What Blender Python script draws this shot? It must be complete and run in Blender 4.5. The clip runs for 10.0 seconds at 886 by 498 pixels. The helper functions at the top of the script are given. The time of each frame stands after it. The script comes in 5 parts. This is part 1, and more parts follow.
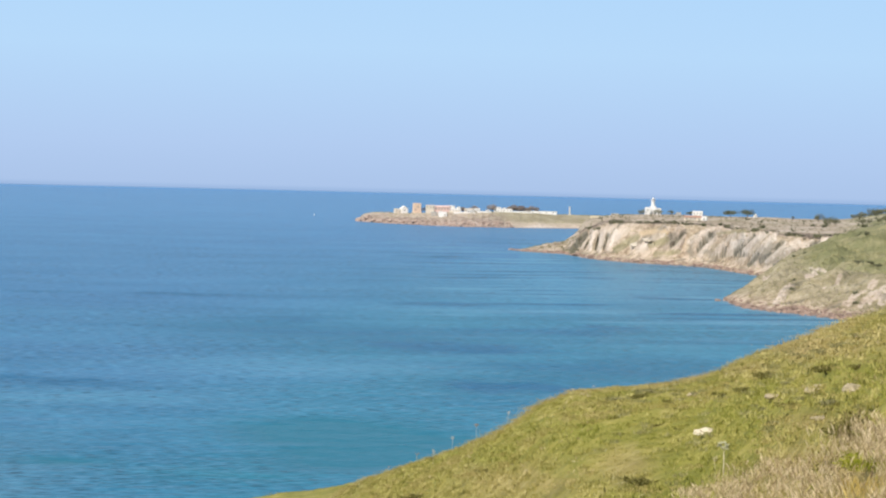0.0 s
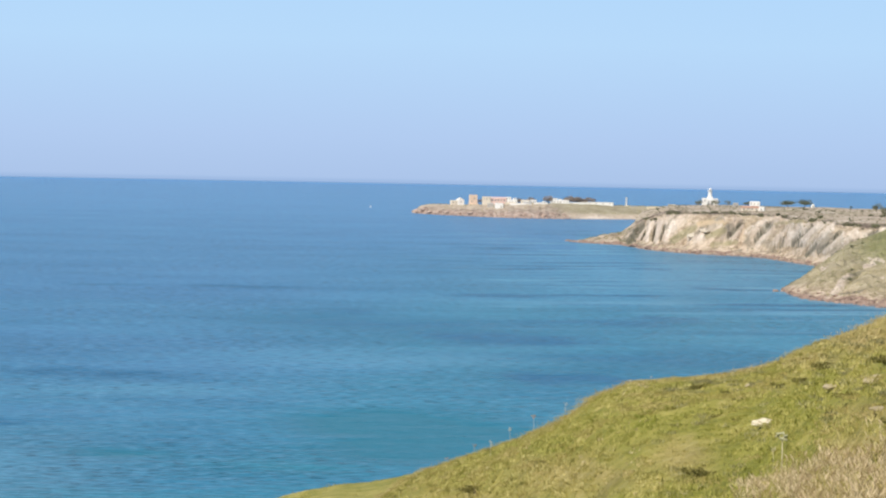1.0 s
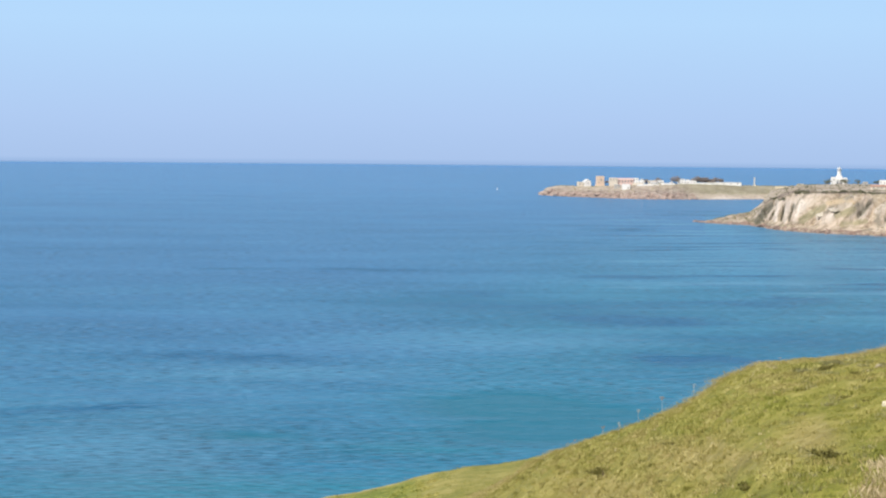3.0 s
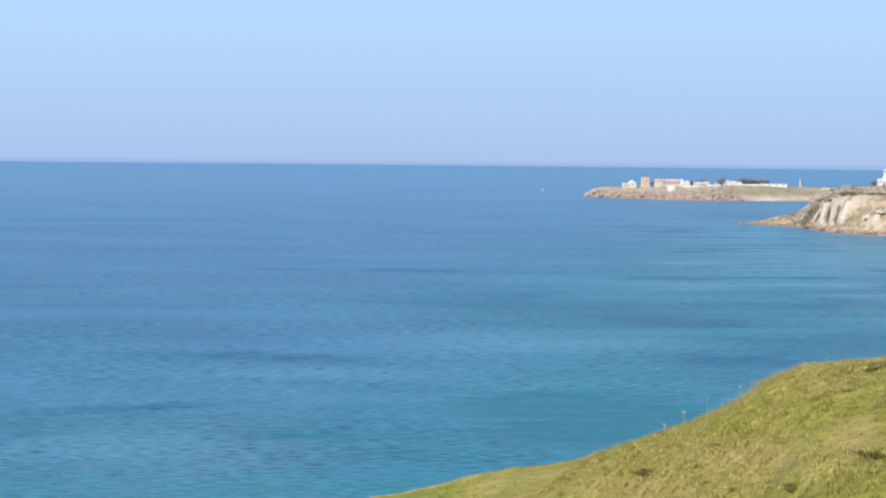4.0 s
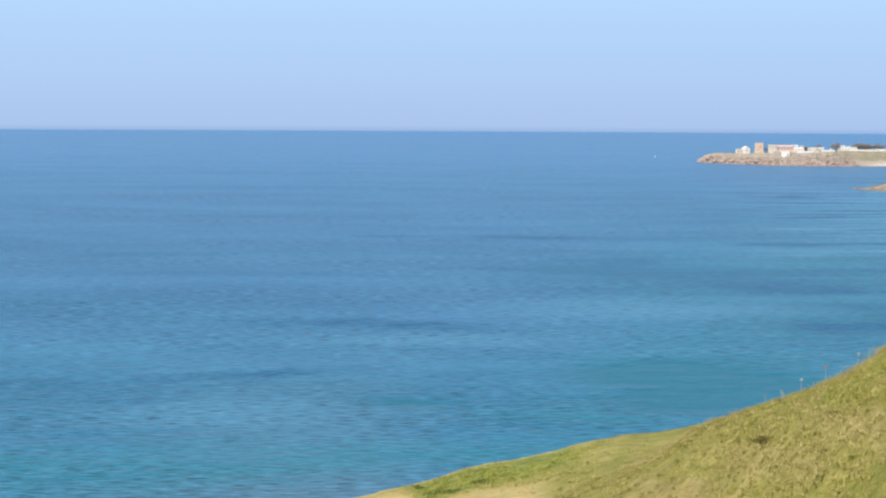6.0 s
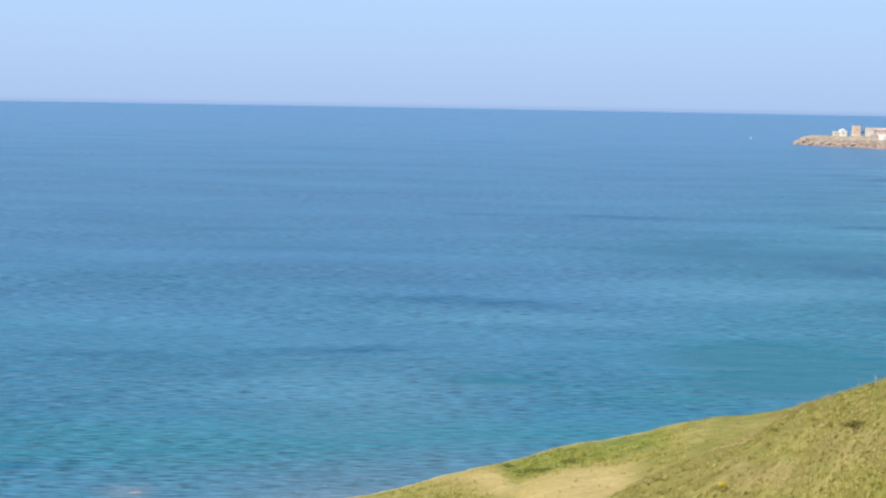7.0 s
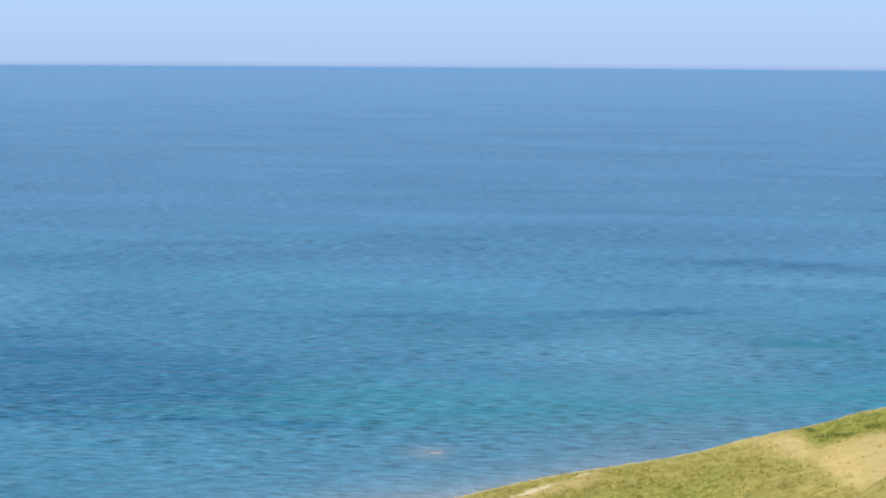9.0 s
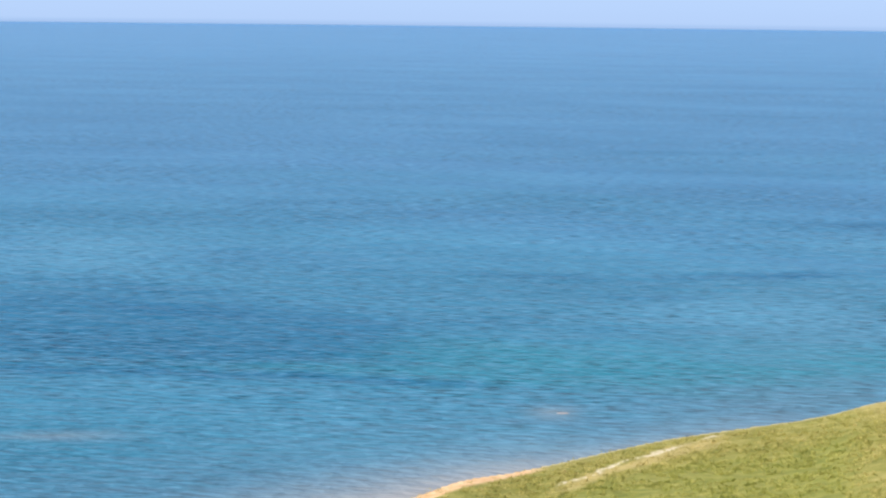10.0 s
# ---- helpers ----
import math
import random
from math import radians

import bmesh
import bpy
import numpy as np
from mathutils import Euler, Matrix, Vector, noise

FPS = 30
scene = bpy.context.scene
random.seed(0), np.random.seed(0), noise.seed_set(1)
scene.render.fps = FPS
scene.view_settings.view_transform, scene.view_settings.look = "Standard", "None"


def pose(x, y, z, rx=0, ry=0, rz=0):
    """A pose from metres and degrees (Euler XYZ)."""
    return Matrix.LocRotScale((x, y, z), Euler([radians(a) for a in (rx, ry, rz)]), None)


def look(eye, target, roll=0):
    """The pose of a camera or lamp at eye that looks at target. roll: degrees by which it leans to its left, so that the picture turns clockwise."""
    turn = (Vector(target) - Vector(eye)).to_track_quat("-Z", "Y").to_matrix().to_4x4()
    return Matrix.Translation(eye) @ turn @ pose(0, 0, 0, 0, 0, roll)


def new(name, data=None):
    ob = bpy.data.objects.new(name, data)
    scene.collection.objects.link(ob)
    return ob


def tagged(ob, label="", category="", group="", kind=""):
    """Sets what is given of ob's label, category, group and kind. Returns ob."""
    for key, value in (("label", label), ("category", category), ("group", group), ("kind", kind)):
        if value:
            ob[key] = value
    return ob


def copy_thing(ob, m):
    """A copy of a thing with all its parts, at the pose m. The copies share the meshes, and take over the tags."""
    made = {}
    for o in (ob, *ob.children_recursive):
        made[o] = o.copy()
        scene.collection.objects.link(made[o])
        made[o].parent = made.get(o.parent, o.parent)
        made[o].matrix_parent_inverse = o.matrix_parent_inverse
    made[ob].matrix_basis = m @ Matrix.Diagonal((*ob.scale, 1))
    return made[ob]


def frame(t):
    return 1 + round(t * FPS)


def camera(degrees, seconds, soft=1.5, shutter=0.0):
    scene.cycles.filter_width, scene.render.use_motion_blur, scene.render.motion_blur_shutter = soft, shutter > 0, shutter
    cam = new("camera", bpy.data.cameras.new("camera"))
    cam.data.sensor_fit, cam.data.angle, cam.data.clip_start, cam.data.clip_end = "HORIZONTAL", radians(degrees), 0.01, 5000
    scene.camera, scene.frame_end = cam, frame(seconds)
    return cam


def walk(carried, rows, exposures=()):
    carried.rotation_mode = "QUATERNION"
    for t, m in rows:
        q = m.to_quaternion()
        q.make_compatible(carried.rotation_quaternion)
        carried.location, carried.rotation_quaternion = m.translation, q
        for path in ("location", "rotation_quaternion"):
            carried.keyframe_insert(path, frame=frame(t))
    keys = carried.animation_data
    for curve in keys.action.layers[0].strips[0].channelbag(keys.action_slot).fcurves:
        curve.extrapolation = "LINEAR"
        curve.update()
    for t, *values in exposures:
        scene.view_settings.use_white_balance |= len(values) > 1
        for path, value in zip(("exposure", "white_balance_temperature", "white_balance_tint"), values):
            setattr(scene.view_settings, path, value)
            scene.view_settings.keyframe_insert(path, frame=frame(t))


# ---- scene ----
cam = camera(21.27, 10.0, soft=2.15)
EYE = 60.0
# seconds, turn to the left, tilt up, lean to the right, and the hand's small drift in x, y, z
ROWS = [
    (0.0, 0.000, -2.025, -1.400, -0.01, 0.00, 0.00), (0.5, 0.693, -2.155, -1.130, -0.01, 0.00, 0.01), (1.0, 1.370, -2.258, -1.115, -0.01, 0.02, -0.01),
    (1.5, 2.074, -2.651, -1.345, -0.01, 0.02, -0.01), (2.0, 3.133, -2.303, -1.045, 0.00, 0.02, -0.01), (2.5, 3.986, -3.088, -1.165, 0.01, 0.03, 0.00),
    (2.7, 4.088, -2.826, -0.870, 0.02, 0.03, 0.00), (3.8, 5.335, -2.672, -0.183, -0.01, 0.02, -0.02), (4.0, 5.543, -2.720, -0.590, -0.02, 0.02, -0.03),
    (4.5, 5.386, -2.773, -0.328, -0.03, 0.01, -0.03), (5.0, 6.771, -2.952, -0.080, -0.07, 0.01, -0.05), (5.2, 7.187, -3.036, -0.160, -0.09, 0.01, -0.05),
    (6.3, 8.865, -3.748, -0.480, -0.21, 0.00, -0.01), (6.5, 9.395, -3.872, -0.690, -0.21, 0.00, -0.01), (7.0, 10.527, -4.103, -1.000, -0.20, 0.00, -0.01),
    (7.5, 11.270, -4.012, -0.640, -0.22, 0.00, -0.01), (8.0, 13.333, -3.900, -0.292, -0.22, 0.00, -0.03), (8.5, 16.008, -4.502, -0.133, -0.18, 0.01, -0.04),
    (9.0, 17.820, -5.092, -0.385, -0.15, 0.01, -0.06), (9.5, 19.770, -5.392, -0.461, -0.13, 0.00, -0.07), (10.0, 20.924, -6.089, -0.652, -0.12, 0.00, -0.08),
]
walk(cam, [(t, pose(dx, dy, EYE + dz, 0, 0, turn) @ pose(0, 0, 0, 90 + tilt) @ pose(0, 0, 0, 0, 0, -lean)) for t, turn, tilt, lean, dx, dy, dz in ROWS],
     [(0.0, 0.0, 6700, 10), (1.4, 0.0, 6690, 10), (2.1, 0.0, 6580, 10), (4.2, 0.0, 6520, 10), (5.5, 0.0, 6520, 10), (7.0, 0.05, 6560, 10), (8.6, 0.05, 6600, 10), (9.4, 0.14, 6600, 10), (10.0, 0.21, 6600, 10)])

# ---- light ----
SUN_TURN, SUN_HEIGHT = 220.0, 46.0  # the sun stands behind the camera, to the left
world = bpy.data.worlds.new("sky")
scene.world = world
world.use_nodes = True
wn = world.node_tree
sky = wn.nodes.new("ShaderNodeTexSky")
sky.sky_type = "NISHITA"
sky.sun_disc = False
sky.sun_elevation = radians(SUN_HEIGHT)
sky.sun_rotation = radians(SUN_TURN)
sky.air_density, sky.dust_density, sky.ozone_density, sky.altitude = 1.0, 0.4, 2.0, 60.0
wn.links.new(sky.outputs[0], wn.nodes["Background"].inputs[0])
wn.nodes["Background"].inputs[1].default_value = 0.11
lamp = bpy.data.lights.new("sun", "SUN")
lamp.energy, lamp.angle, lamp.color = 5.0, radians(0.55), (1.0, 0.94, 0.84)
sun = new("sun", lamp)
a, e = radians(SUN_TURN), radians(SUN_HEIGHT)
sun.matrix_world = look((0, 0, 0), (-math.sin(a) * math.cos(e), -math.cos(a) * math.cos(e), -math.sin(e)))
sun.location = (0, 0, 300)


# ---- number helpers ----
def lattice(ix, iy, seed):
    h = (ix.astype(np.int64) * 374761393 + iy.astype(np.int64) * 668265263 + seed * 974634777) & 0x7FFFFFFF
    h = ((h ^ (h >> 13)) * 1274126177) & 0x7FFFFFFF
    return ((h ^ (h >> 16)) & 0xFFFF) / 65535.0


def vnoise(x, y, seed=0):
    """Smooth noise from 0 to 1."""
    x, y = np.asarray(x, float), np.asarray(y, float)
    ix, iy = np.floor(x), np.floor(y)
    fx, fy = x - ix, y - iy
    fx, fy = fx * fx * (3 - 2 * fx), fy * fy * (3 - 2 * fy)
    a, b = lattice(ix, iy, seed), lattice(ix + 1, iy, seed)
    c, d = lattice(ix, iy + 1, seed), lattice(ix + 1, iy + 1, seed)
    return (a + (b - a) * fx) * (1 - fy) + (c + (d - c) * fx) * fy


def fbm(x, y, seed=0, octaves=4):
    total, gain, size = 0.0, 0.5, 0.0
    for i in range(octaves):
        total = total + gain * vnoise(x * 2.03 ** i, y * 2.03 ** i, seed + i)
        size, gain = size + gain, gain * 0.5
    return total / size


def step(a, b, x):
    t = np.clip((np.asarray(x, float) - a) / (b - a), 0, 1)
    return t * t * (3 - 2 * t)


def curve(knots):
    """A gliding function through (azimuth, value) knots, in rising order of azimuth."""
    xs, ys = np.array([k[0] for k in knots], float), np.array([k[1] for k in knots], float)
    slopes = np.gradient(ys, xs)

    def value(x):
        x = np.asarray(x, float)
        i = np.clip(np.searchsorted(xs, x) - 1, 0, len(xs) - 2)
        h = xs[i + 1] - xs[i]
        t = np.clip((x - xs[i]) / h, 0, 1)
        return ((2 * t ** 3 - 3 * t ** 2 + 1) * ys[i] + (t ** 3 - 2 * t ** 2 + t) * h * slopes[i]
                + (3 * t ** 2 - 2 * t ** 3) * ys[i + 1] + (t ** 3 - t ** 2) * h * slopes[i + 1])
    return value


def tan(deg):
    return np.tan(np.radians(deg))


def spot(az, r):
    """The plan's x, y at an azimuth (degrees to the left of +y) and a distance from the viewpoint."""
    return -np.sin(np.radians(az)) * r, np.cos(np.radians(az)) * r


# ---- materials ----
def material(name, rough=0.8):
    m = bpy.data.materials.new(name)
    m.use_nodes = True
    n = m.node_tree
    b = n.nodes["Principled BSDF"]
    b.inputs["Roughness"].default_value = rough
    b.inputs["Specular IOR Level"].default_value = 0.25
    return m, n, b


def place_of(n):
    g = n.nodes.new("ShaderNodeNewGeometry")
    return g.outputs["Position"]


def noisy(n, scale, detail=4.0, stretch=(1, 1, 1), rough=0.55):
    v = n.nodes.new("ShaderNodeVectorMath")
    v.operation = "MULTIPLY"
    v.inputs[1].default_value = stretch
    n.links.new(place_of(n), v.inputs[0])
    t = n.nodes.new("ShaderNodeTexNoise")
    t.inputs["Scale"].default_value, t.inputs["Detail"].default_value, t.inputs["Roughness"].default_value = scale, detail, rough
    n.links.new(v.outputs[0], t.inputs["Vector"])
    return t.outputs["Fac"]


def ramp(n, fac, stops):
    r = n.nodes.new("ShaderNodeValToRGB")
    while len(r.color_ramp.elements) < len(stops):
        r.color_ramp.elements.new(0.5)
    for el, (p, c) in zip(r.color_ramp.elements, stops):
        el.position, el.color = p, (*c, 1) if len(c) == 3 else (c[0], c[0], c[0], 1)
    n.links.new(fac, r.inputs[0])
    return r.outputs[0]


def mix(n, fac, a, b, kind="MIX"):
    x = n.nodes.new("ShaderNodeMix")
    x.data_type, x.blend_type = "RGBA", kind
    for s, v in ((x.inputs["Factor"], fac), (x.inputs["A"], a), (x.inputs["B"], b)):
        if hasattr(v, "is_output"):
            n.links.new(v, s)
        elif isinstance(v, (int, float)):
            s.default_value = v
        else:
            s.default_value = (*v, 1)
    return x.outputs["Result"]


def maths(n, op, a, b=0.0):
    x = n.nodes.new("ShaderNodeMath")
    x.operation = op
    for s, v in zip(x.inputs, (a, b)):
        if hasattr(v, "is_output"):
            n.links.new(v, s)
        else:
            s.default_value = v
    return x.outputs[0]


def mask(n, name):
    x = n.nodes.new("ShaderNodeAttribute")
    x.attribute_name = name
    return x.outputs["Fac"]


def bumped(n, b, height, strength, distance):
    x = n.nodes.new("ShaderNodeBump")
    x.inputs["Strength"].default_value, x.inputs["Distance"].default_value = strength, distance
    n.links.new(height, x.inputs["Height"])
    n.links.new(x.outputs[0], b.inputs["Normal"])


def plain(name, colour, rough=0.8, vary=0.12, scale=1.5, metal=0.0):
    """Paint, plaster or stone with weathering at two sizes and a slight relief."""
    m, n, b = material(name, rough)
    dark = tuple(c * (1 - 2 * vary) for c in colour)
    light = tuple(min(1, c * (1 + vary)) for c in colour)
    f = maths(n, "ADD", maths(n, "MULTIPLY", noisy(n, scale), 0.6), maths(n, "MULTIPLY", noisy(n, scale * 9, 3), 0.4))
    n.links.new(ramp(n, f, [(0.3, dark), (0.55, colour), (0.75, light)]), b.inputs["Base Color"])
    bumped(n, b, noisy(n, scale * 14, 3), 0.25, 0.02)
    b.inputs["Metallic"].default_value = metal
    return m


def leafy(name, stops, rough=0.7, patch=0.5, single=0.45, lush=None, dry=None):
    """Leaves and blades: colour by place in patches and blade by blade."""
    m, n, b = material(name, rough)
    g = n.nodes.new("ShaderNodeNewGeometry")
    f = maths(n, "ADD", maths(n, "MULTIPLY", g.outputs["Random Per Island"], single), maths(n, "MULTIPLY", noisy(n, patch, 4), 1.05 - single))
    c = ramp(n, f, stops)
    if lush:
        c = mix(n, maths(n, "MULTIPLY", mask(n, "lush"), 0.8), c, ramp(n, f, lush))
    if dry:
        c = mix(n, maths(n, "MULTIPLY", mask(n, "dry"), 0.8), c, ramp(n, f, dry))
    n.links.new(c, b.inputs["Base Color"])
    return m


def ripples(n, along, across, detail=3.0, rough=0.55):
    """Noise in metres, drawn out along the wave crests."""
    m = n.nodes.new("ShaderNodeMapping")
    m.vector_type = "TEXTURE"
    m.inputs["Rotation"].default_value = (0, 0, radians(11))
    m.inputs["Scale"].default_value = (along, across, across)
    n.links.new(place_of(n), m.inputs["Vector"])
    t = n.nodes.new("ShaderNodeTexNoise")
    t.inputs["Scale"].default_value, t.inputs["Detail"].default_value, t.inputs["Roughness"].default_value = 1.0, detail, rough
    n.links.new(m.outputs[0], t.inputs["Vector"])
    return t.outputs["Fac"]


# sea: water colour, shoals, ruffled streaks; haze and wave light are painted in too
SEA, n, b = material("sea_water", 0.22)
b.inputs["IOR"].default_value = 1.33
b.inputs["Specular IOR Level"].default_value = 0.015
wide = ripples(n, 150, 85, 6, 0.6)
deep = ramp(n, wide, [(0.34, (0.036, 0.150, 0.300)), (0.5, (0.044, 0.171, 0.333)), (0.66, (0.054, 0.194, 0.368))])
teal = ramp(n, wide, [(0.34, (0.018, 0.156, 0.254)), (0.5, (0.031, 0.198, 0.312)), (0.66, (0.047, 0.236, 0.364))])
body = mix(n, mask(n, "shoal"), deep, teal)
# paler blue with distance: haze over the far sea put into its colour
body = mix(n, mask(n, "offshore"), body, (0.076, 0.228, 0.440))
body = mix(n, mask(n, "silt"), body, (0.140, 0.240, 0.290))
body = mix(n, maths(n, "MULTIPLY", mask(n, "pale"), 0.6), body, (0.085, 0.275, 0.420))
body = mix(n, maths(n, "MULTIPLY", mask(n, "shallow"), 0.8), body, (0.026, 0.198, 0.278))
body = mix(n, maths(n, "MULTIPLY", mask(n, "slick"), 0.92), body, (0.003, 0.138, 0.202))
# patches ruffled by gusts, as a darker water colour
body = mix(n, maths(n, "MULTIPLY", mask(n, "weed"), 0.92), body, (0.005, 0.104, 0.222))
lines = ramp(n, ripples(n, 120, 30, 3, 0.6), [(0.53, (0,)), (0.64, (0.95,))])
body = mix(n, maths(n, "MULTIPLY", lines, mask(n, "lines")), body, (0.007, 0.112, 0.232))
# long streaks of sheen, coloured into the water rather than reflected
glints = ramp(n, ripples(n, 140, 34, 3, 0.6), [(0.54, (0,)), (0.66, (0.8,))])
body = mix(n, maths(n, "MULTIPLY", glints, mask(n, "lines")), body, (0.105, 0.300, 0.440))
ruffle = maths(n, "SUBTRACT", 1.0, maths(n, "MULTIPLY", mask(n, "slick"), 0.75))
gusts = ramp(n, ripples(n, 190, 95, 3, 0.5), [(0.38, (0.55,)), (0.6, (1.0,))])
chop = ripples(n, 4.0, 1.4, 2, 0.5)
# shaded side of the waves, painted as a darker base colour
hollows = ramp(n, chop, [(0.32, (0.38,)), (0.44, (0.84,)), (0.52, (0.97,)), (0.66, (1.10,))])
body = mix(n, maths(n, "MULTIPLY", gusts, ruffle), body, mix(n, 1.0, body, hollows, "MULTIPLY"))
# sky light on the wave crests, painted as a paler base colour
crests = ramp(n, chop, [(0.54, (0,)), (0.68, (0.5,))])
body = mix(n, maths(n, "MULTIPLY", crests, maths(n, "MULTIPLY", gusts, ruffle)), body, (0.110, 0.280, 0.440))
body = mix(n, mask(n, "sand"), body, (0.335, 0.330, 0.335))
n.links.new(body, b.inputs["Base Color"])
waves = maths(n, "ADD", ripples(n, 3.0, 2.0, 2, 0.5), maths(n, "MULTIPLY", ripples(n, 15, 8, 2, 0.5), 1.8))
bumped(n, b, maths(n, "MULTIPLY", waves, ruffle), 1.0, 0.85)

# the hazy air low over the horizon
HAZE = bpy.data.materials.new("horizon_air")
HAZE.use_nodes = True
n = HAZE.node_tree
n.nodes.remove(n.nodes["Principled BSDF"])
glow = n.nodes.new("ShaderNodeEmission")
split = n.nodes.new("ShaderNodeSeparateXYZ")
n.links.new(place_of(n), split.inputs[0])
high = maths(n, "DIVIDE", split.outputs["Z"], 1000.0)
n.links.new(ramp(n, high, [(0.0, (0.31, 0.47, 0.75)), (0.011, (0.405, 0.56, 0.845)), (0.10, (0.435, 0.605, 0.90)), (0.30, (0.465, 0.70, 0.985)), (0.55, (0.42, 0.68, 1.0))]), glow.inputs[0])
clear = n.nodes.new("ShaderNodeBsdfTransparent")
both = n.nodes.new("ShaderNodeMixShader")
n.links.new(ramp(n, high, [(0.55, (0,)), (1.0, (1,))]), both.inputs[0])
n.links.new(glow.outputs[0], both.inputs[1])
n.links.new(clear.outputs[0], both.inputs[2])
n.links.new(both.outputs[0], n.nodes["Material Output"].inputs[0])

# pasture on the hillside
PASTURE, n, b = material("pasture", 0.9)
f = maths(n, "ADD", maths(n, "MULTIPLY", noisy(n, 0.13, 4), 0.34), maths(n, "ADD", maths(n, "MULTIPLY", noisy(n, 0.62, 4, (1, 0.6, 1), 0.6), 0.40), maths(n, "MULTIPLY", noisy(n, 2.6, 4, (1, 0.7, 1), 0.6), 0.26)))
green = ramp(n, f, [(0.38, (0.135, 0.134, 0.026)), (0.45, (0.215, 0.210, 0.040)), (0.53, (0.308, 0.282, 0.064)), (0.62, (0.435, 0.365, 0.128))])
green = mix(n, mask(n, "lush"), green, ramp(n, f, [(0.38, (0.110, 0.122, 0.016)), (0.5, (0.205, 0.212, 0.030)), (0.62, (0.330, 0.300, 0.064))]))
n.links.new(mix(n, mask(n, "dry"), green, ramp(n, noisy(n, 1.2), [(0.3, (0.235, 0.165, 0.065)), (0.5, (0.370, 0.275, 0.120)), (0.7, (0.520, 0.410, 0.215))])), b.inputs["Base Color"])
bumped(n, b, noisy(n, 3.5, 5), 0.9, 0.25)

# lower terrace: field, verge, path and sand by masks
TERRACE, n, b = material("terrace_ground", 0.9)
f = maths(n, "ADD", maths(n, "MULTIPLY", noisy(n, 0.05, 5), 0.4), maths(n, "MULTIPLY", noisy(n, 0.42, 6, (1, 1, 1), 0.62), 0.6))
c = ramp(n, f, [(0.35, (0.165, 0.165, 0.034)), (0.46, (0.235, 0.225, 0.052)), (0.55, (0.315, 0.280, 0.08)), (0.68, (0.43, 0.36, 0.13))])
c = mix(n, mask(n, "green"), c, ramp(n, noisy(n, 0.5, 5), [(0.35, (0.115, 0.145, 0.024)), (0.5, (0.195, 0.220, 0.040)), (0.65, (0.30, 0.30, 0.075))]))
c = mix(n, mask(n, "stubble"), c, ramp(n, maths(n, "ADD", maths(n, "MULTIPLY", noisy(n, 0.12, 4), 0.5), maths(n, "MULTIPLY", noisy(n, 1.1, 5), 0.5)), [(0.36, (0.37, 0.285, 0.105)), (0.5, (0.48, 0.37, 0.150)), (0.62, (0.58, 0.45, 0.205))]))
c = mix(n, mask(n, "path"), c, ramp(n, noisy(n, 1.2, 4), [(0.35, (0.52, 0.43, 0.27)), (0.6, (0.72, 0.64, 0.46))]))
c = mix(n, mask(n, "sand"), c, ramp(n, noisy(n, 0.6, 4), [(0.35, (0.60, 0.36, 0.18)), (0.65, (0.78, 0.53, 0.31))]))
n.links.new(c, b.inputs["Base Color"])
bumped(n, b, noisy(n, 1.2, 5), 0.5, 0.2)

# far land: heath, clay and rock by masks, tones paled for distance haze
LAND, n, b = material("coast_ground", 0.92)
heath = ramp(n, maths(n, "ADD", maths(n, "MULTIPLY", noisy(n, 0.02, 5), 0.5), maths(n, "MULTIPLY", noisy(n, 0.16, 5), 0.5)),
             [(0.38, (0.255, 0.210, 0.150)), (0.46, (0.390, 0.328, 0.245)), (0.56, (0.49, 0.418, 0.320)), (0.66, (0.57, 0.490, 0.390))])
meadow = ramp(n, noisy(n, 0.05, 6, (1, 1, 1), 0.65), [(0.36, (0.165, 0.172, 0.082)), (0.5, (0.245, 0.242, 0.120)), (0.64, (0.34, 0.315, 0.172))])
# clay lightened and reddened: the haze over the cliffs is in its colour
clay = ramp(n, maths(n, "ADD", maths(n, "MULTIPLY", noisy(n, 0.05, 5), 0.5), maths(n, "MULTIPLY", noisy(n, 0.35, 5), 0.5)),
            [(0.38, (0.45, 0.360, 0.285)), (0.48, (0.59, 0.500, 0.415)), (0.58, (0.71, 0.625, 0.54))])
rock = ramp(n, noisy(n, 0.25, 5, (0.6, 0.6, 1.8)), [(0.34, (0.115, 0.088, 0.078)), (0.48, (0.32, 0.242, 0.205)), (0.64, (0.52, 0.43, 0.37))])
c = mix(n, mask(n, "soil"), heath, ramp(n, noisy(n, 0.17, 6, (1, 1, 1), 0.68), [(0.40, (0.250, 0.190, 0.130)), (0.5, (0.445, 0.350, 0.255)), (0.60, (0.60, 0.49, 0.38))]))
c = mix(n, mask(n, "meadow"), c, meadow)
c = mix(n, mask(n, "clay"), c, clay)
# grey marl; the same dark tone paints shade into the cliff's gullies and cleft
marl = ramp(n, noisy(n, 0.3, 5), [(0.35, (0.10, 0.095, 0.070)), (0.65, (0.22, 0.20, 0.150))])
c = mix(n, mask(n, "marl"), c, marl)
c = mix(n, mask(n, "ochre"), c, (0.57, 0.44, 0.29))
c = mix(n, mask(n, "rock"), c, rock)
n.links.new(c, b.inputs["Base Color"])
bumped(n, b, noisy(n, 0.45, 6, (1, 1, 1), 0.65), 1.0, 1.6)

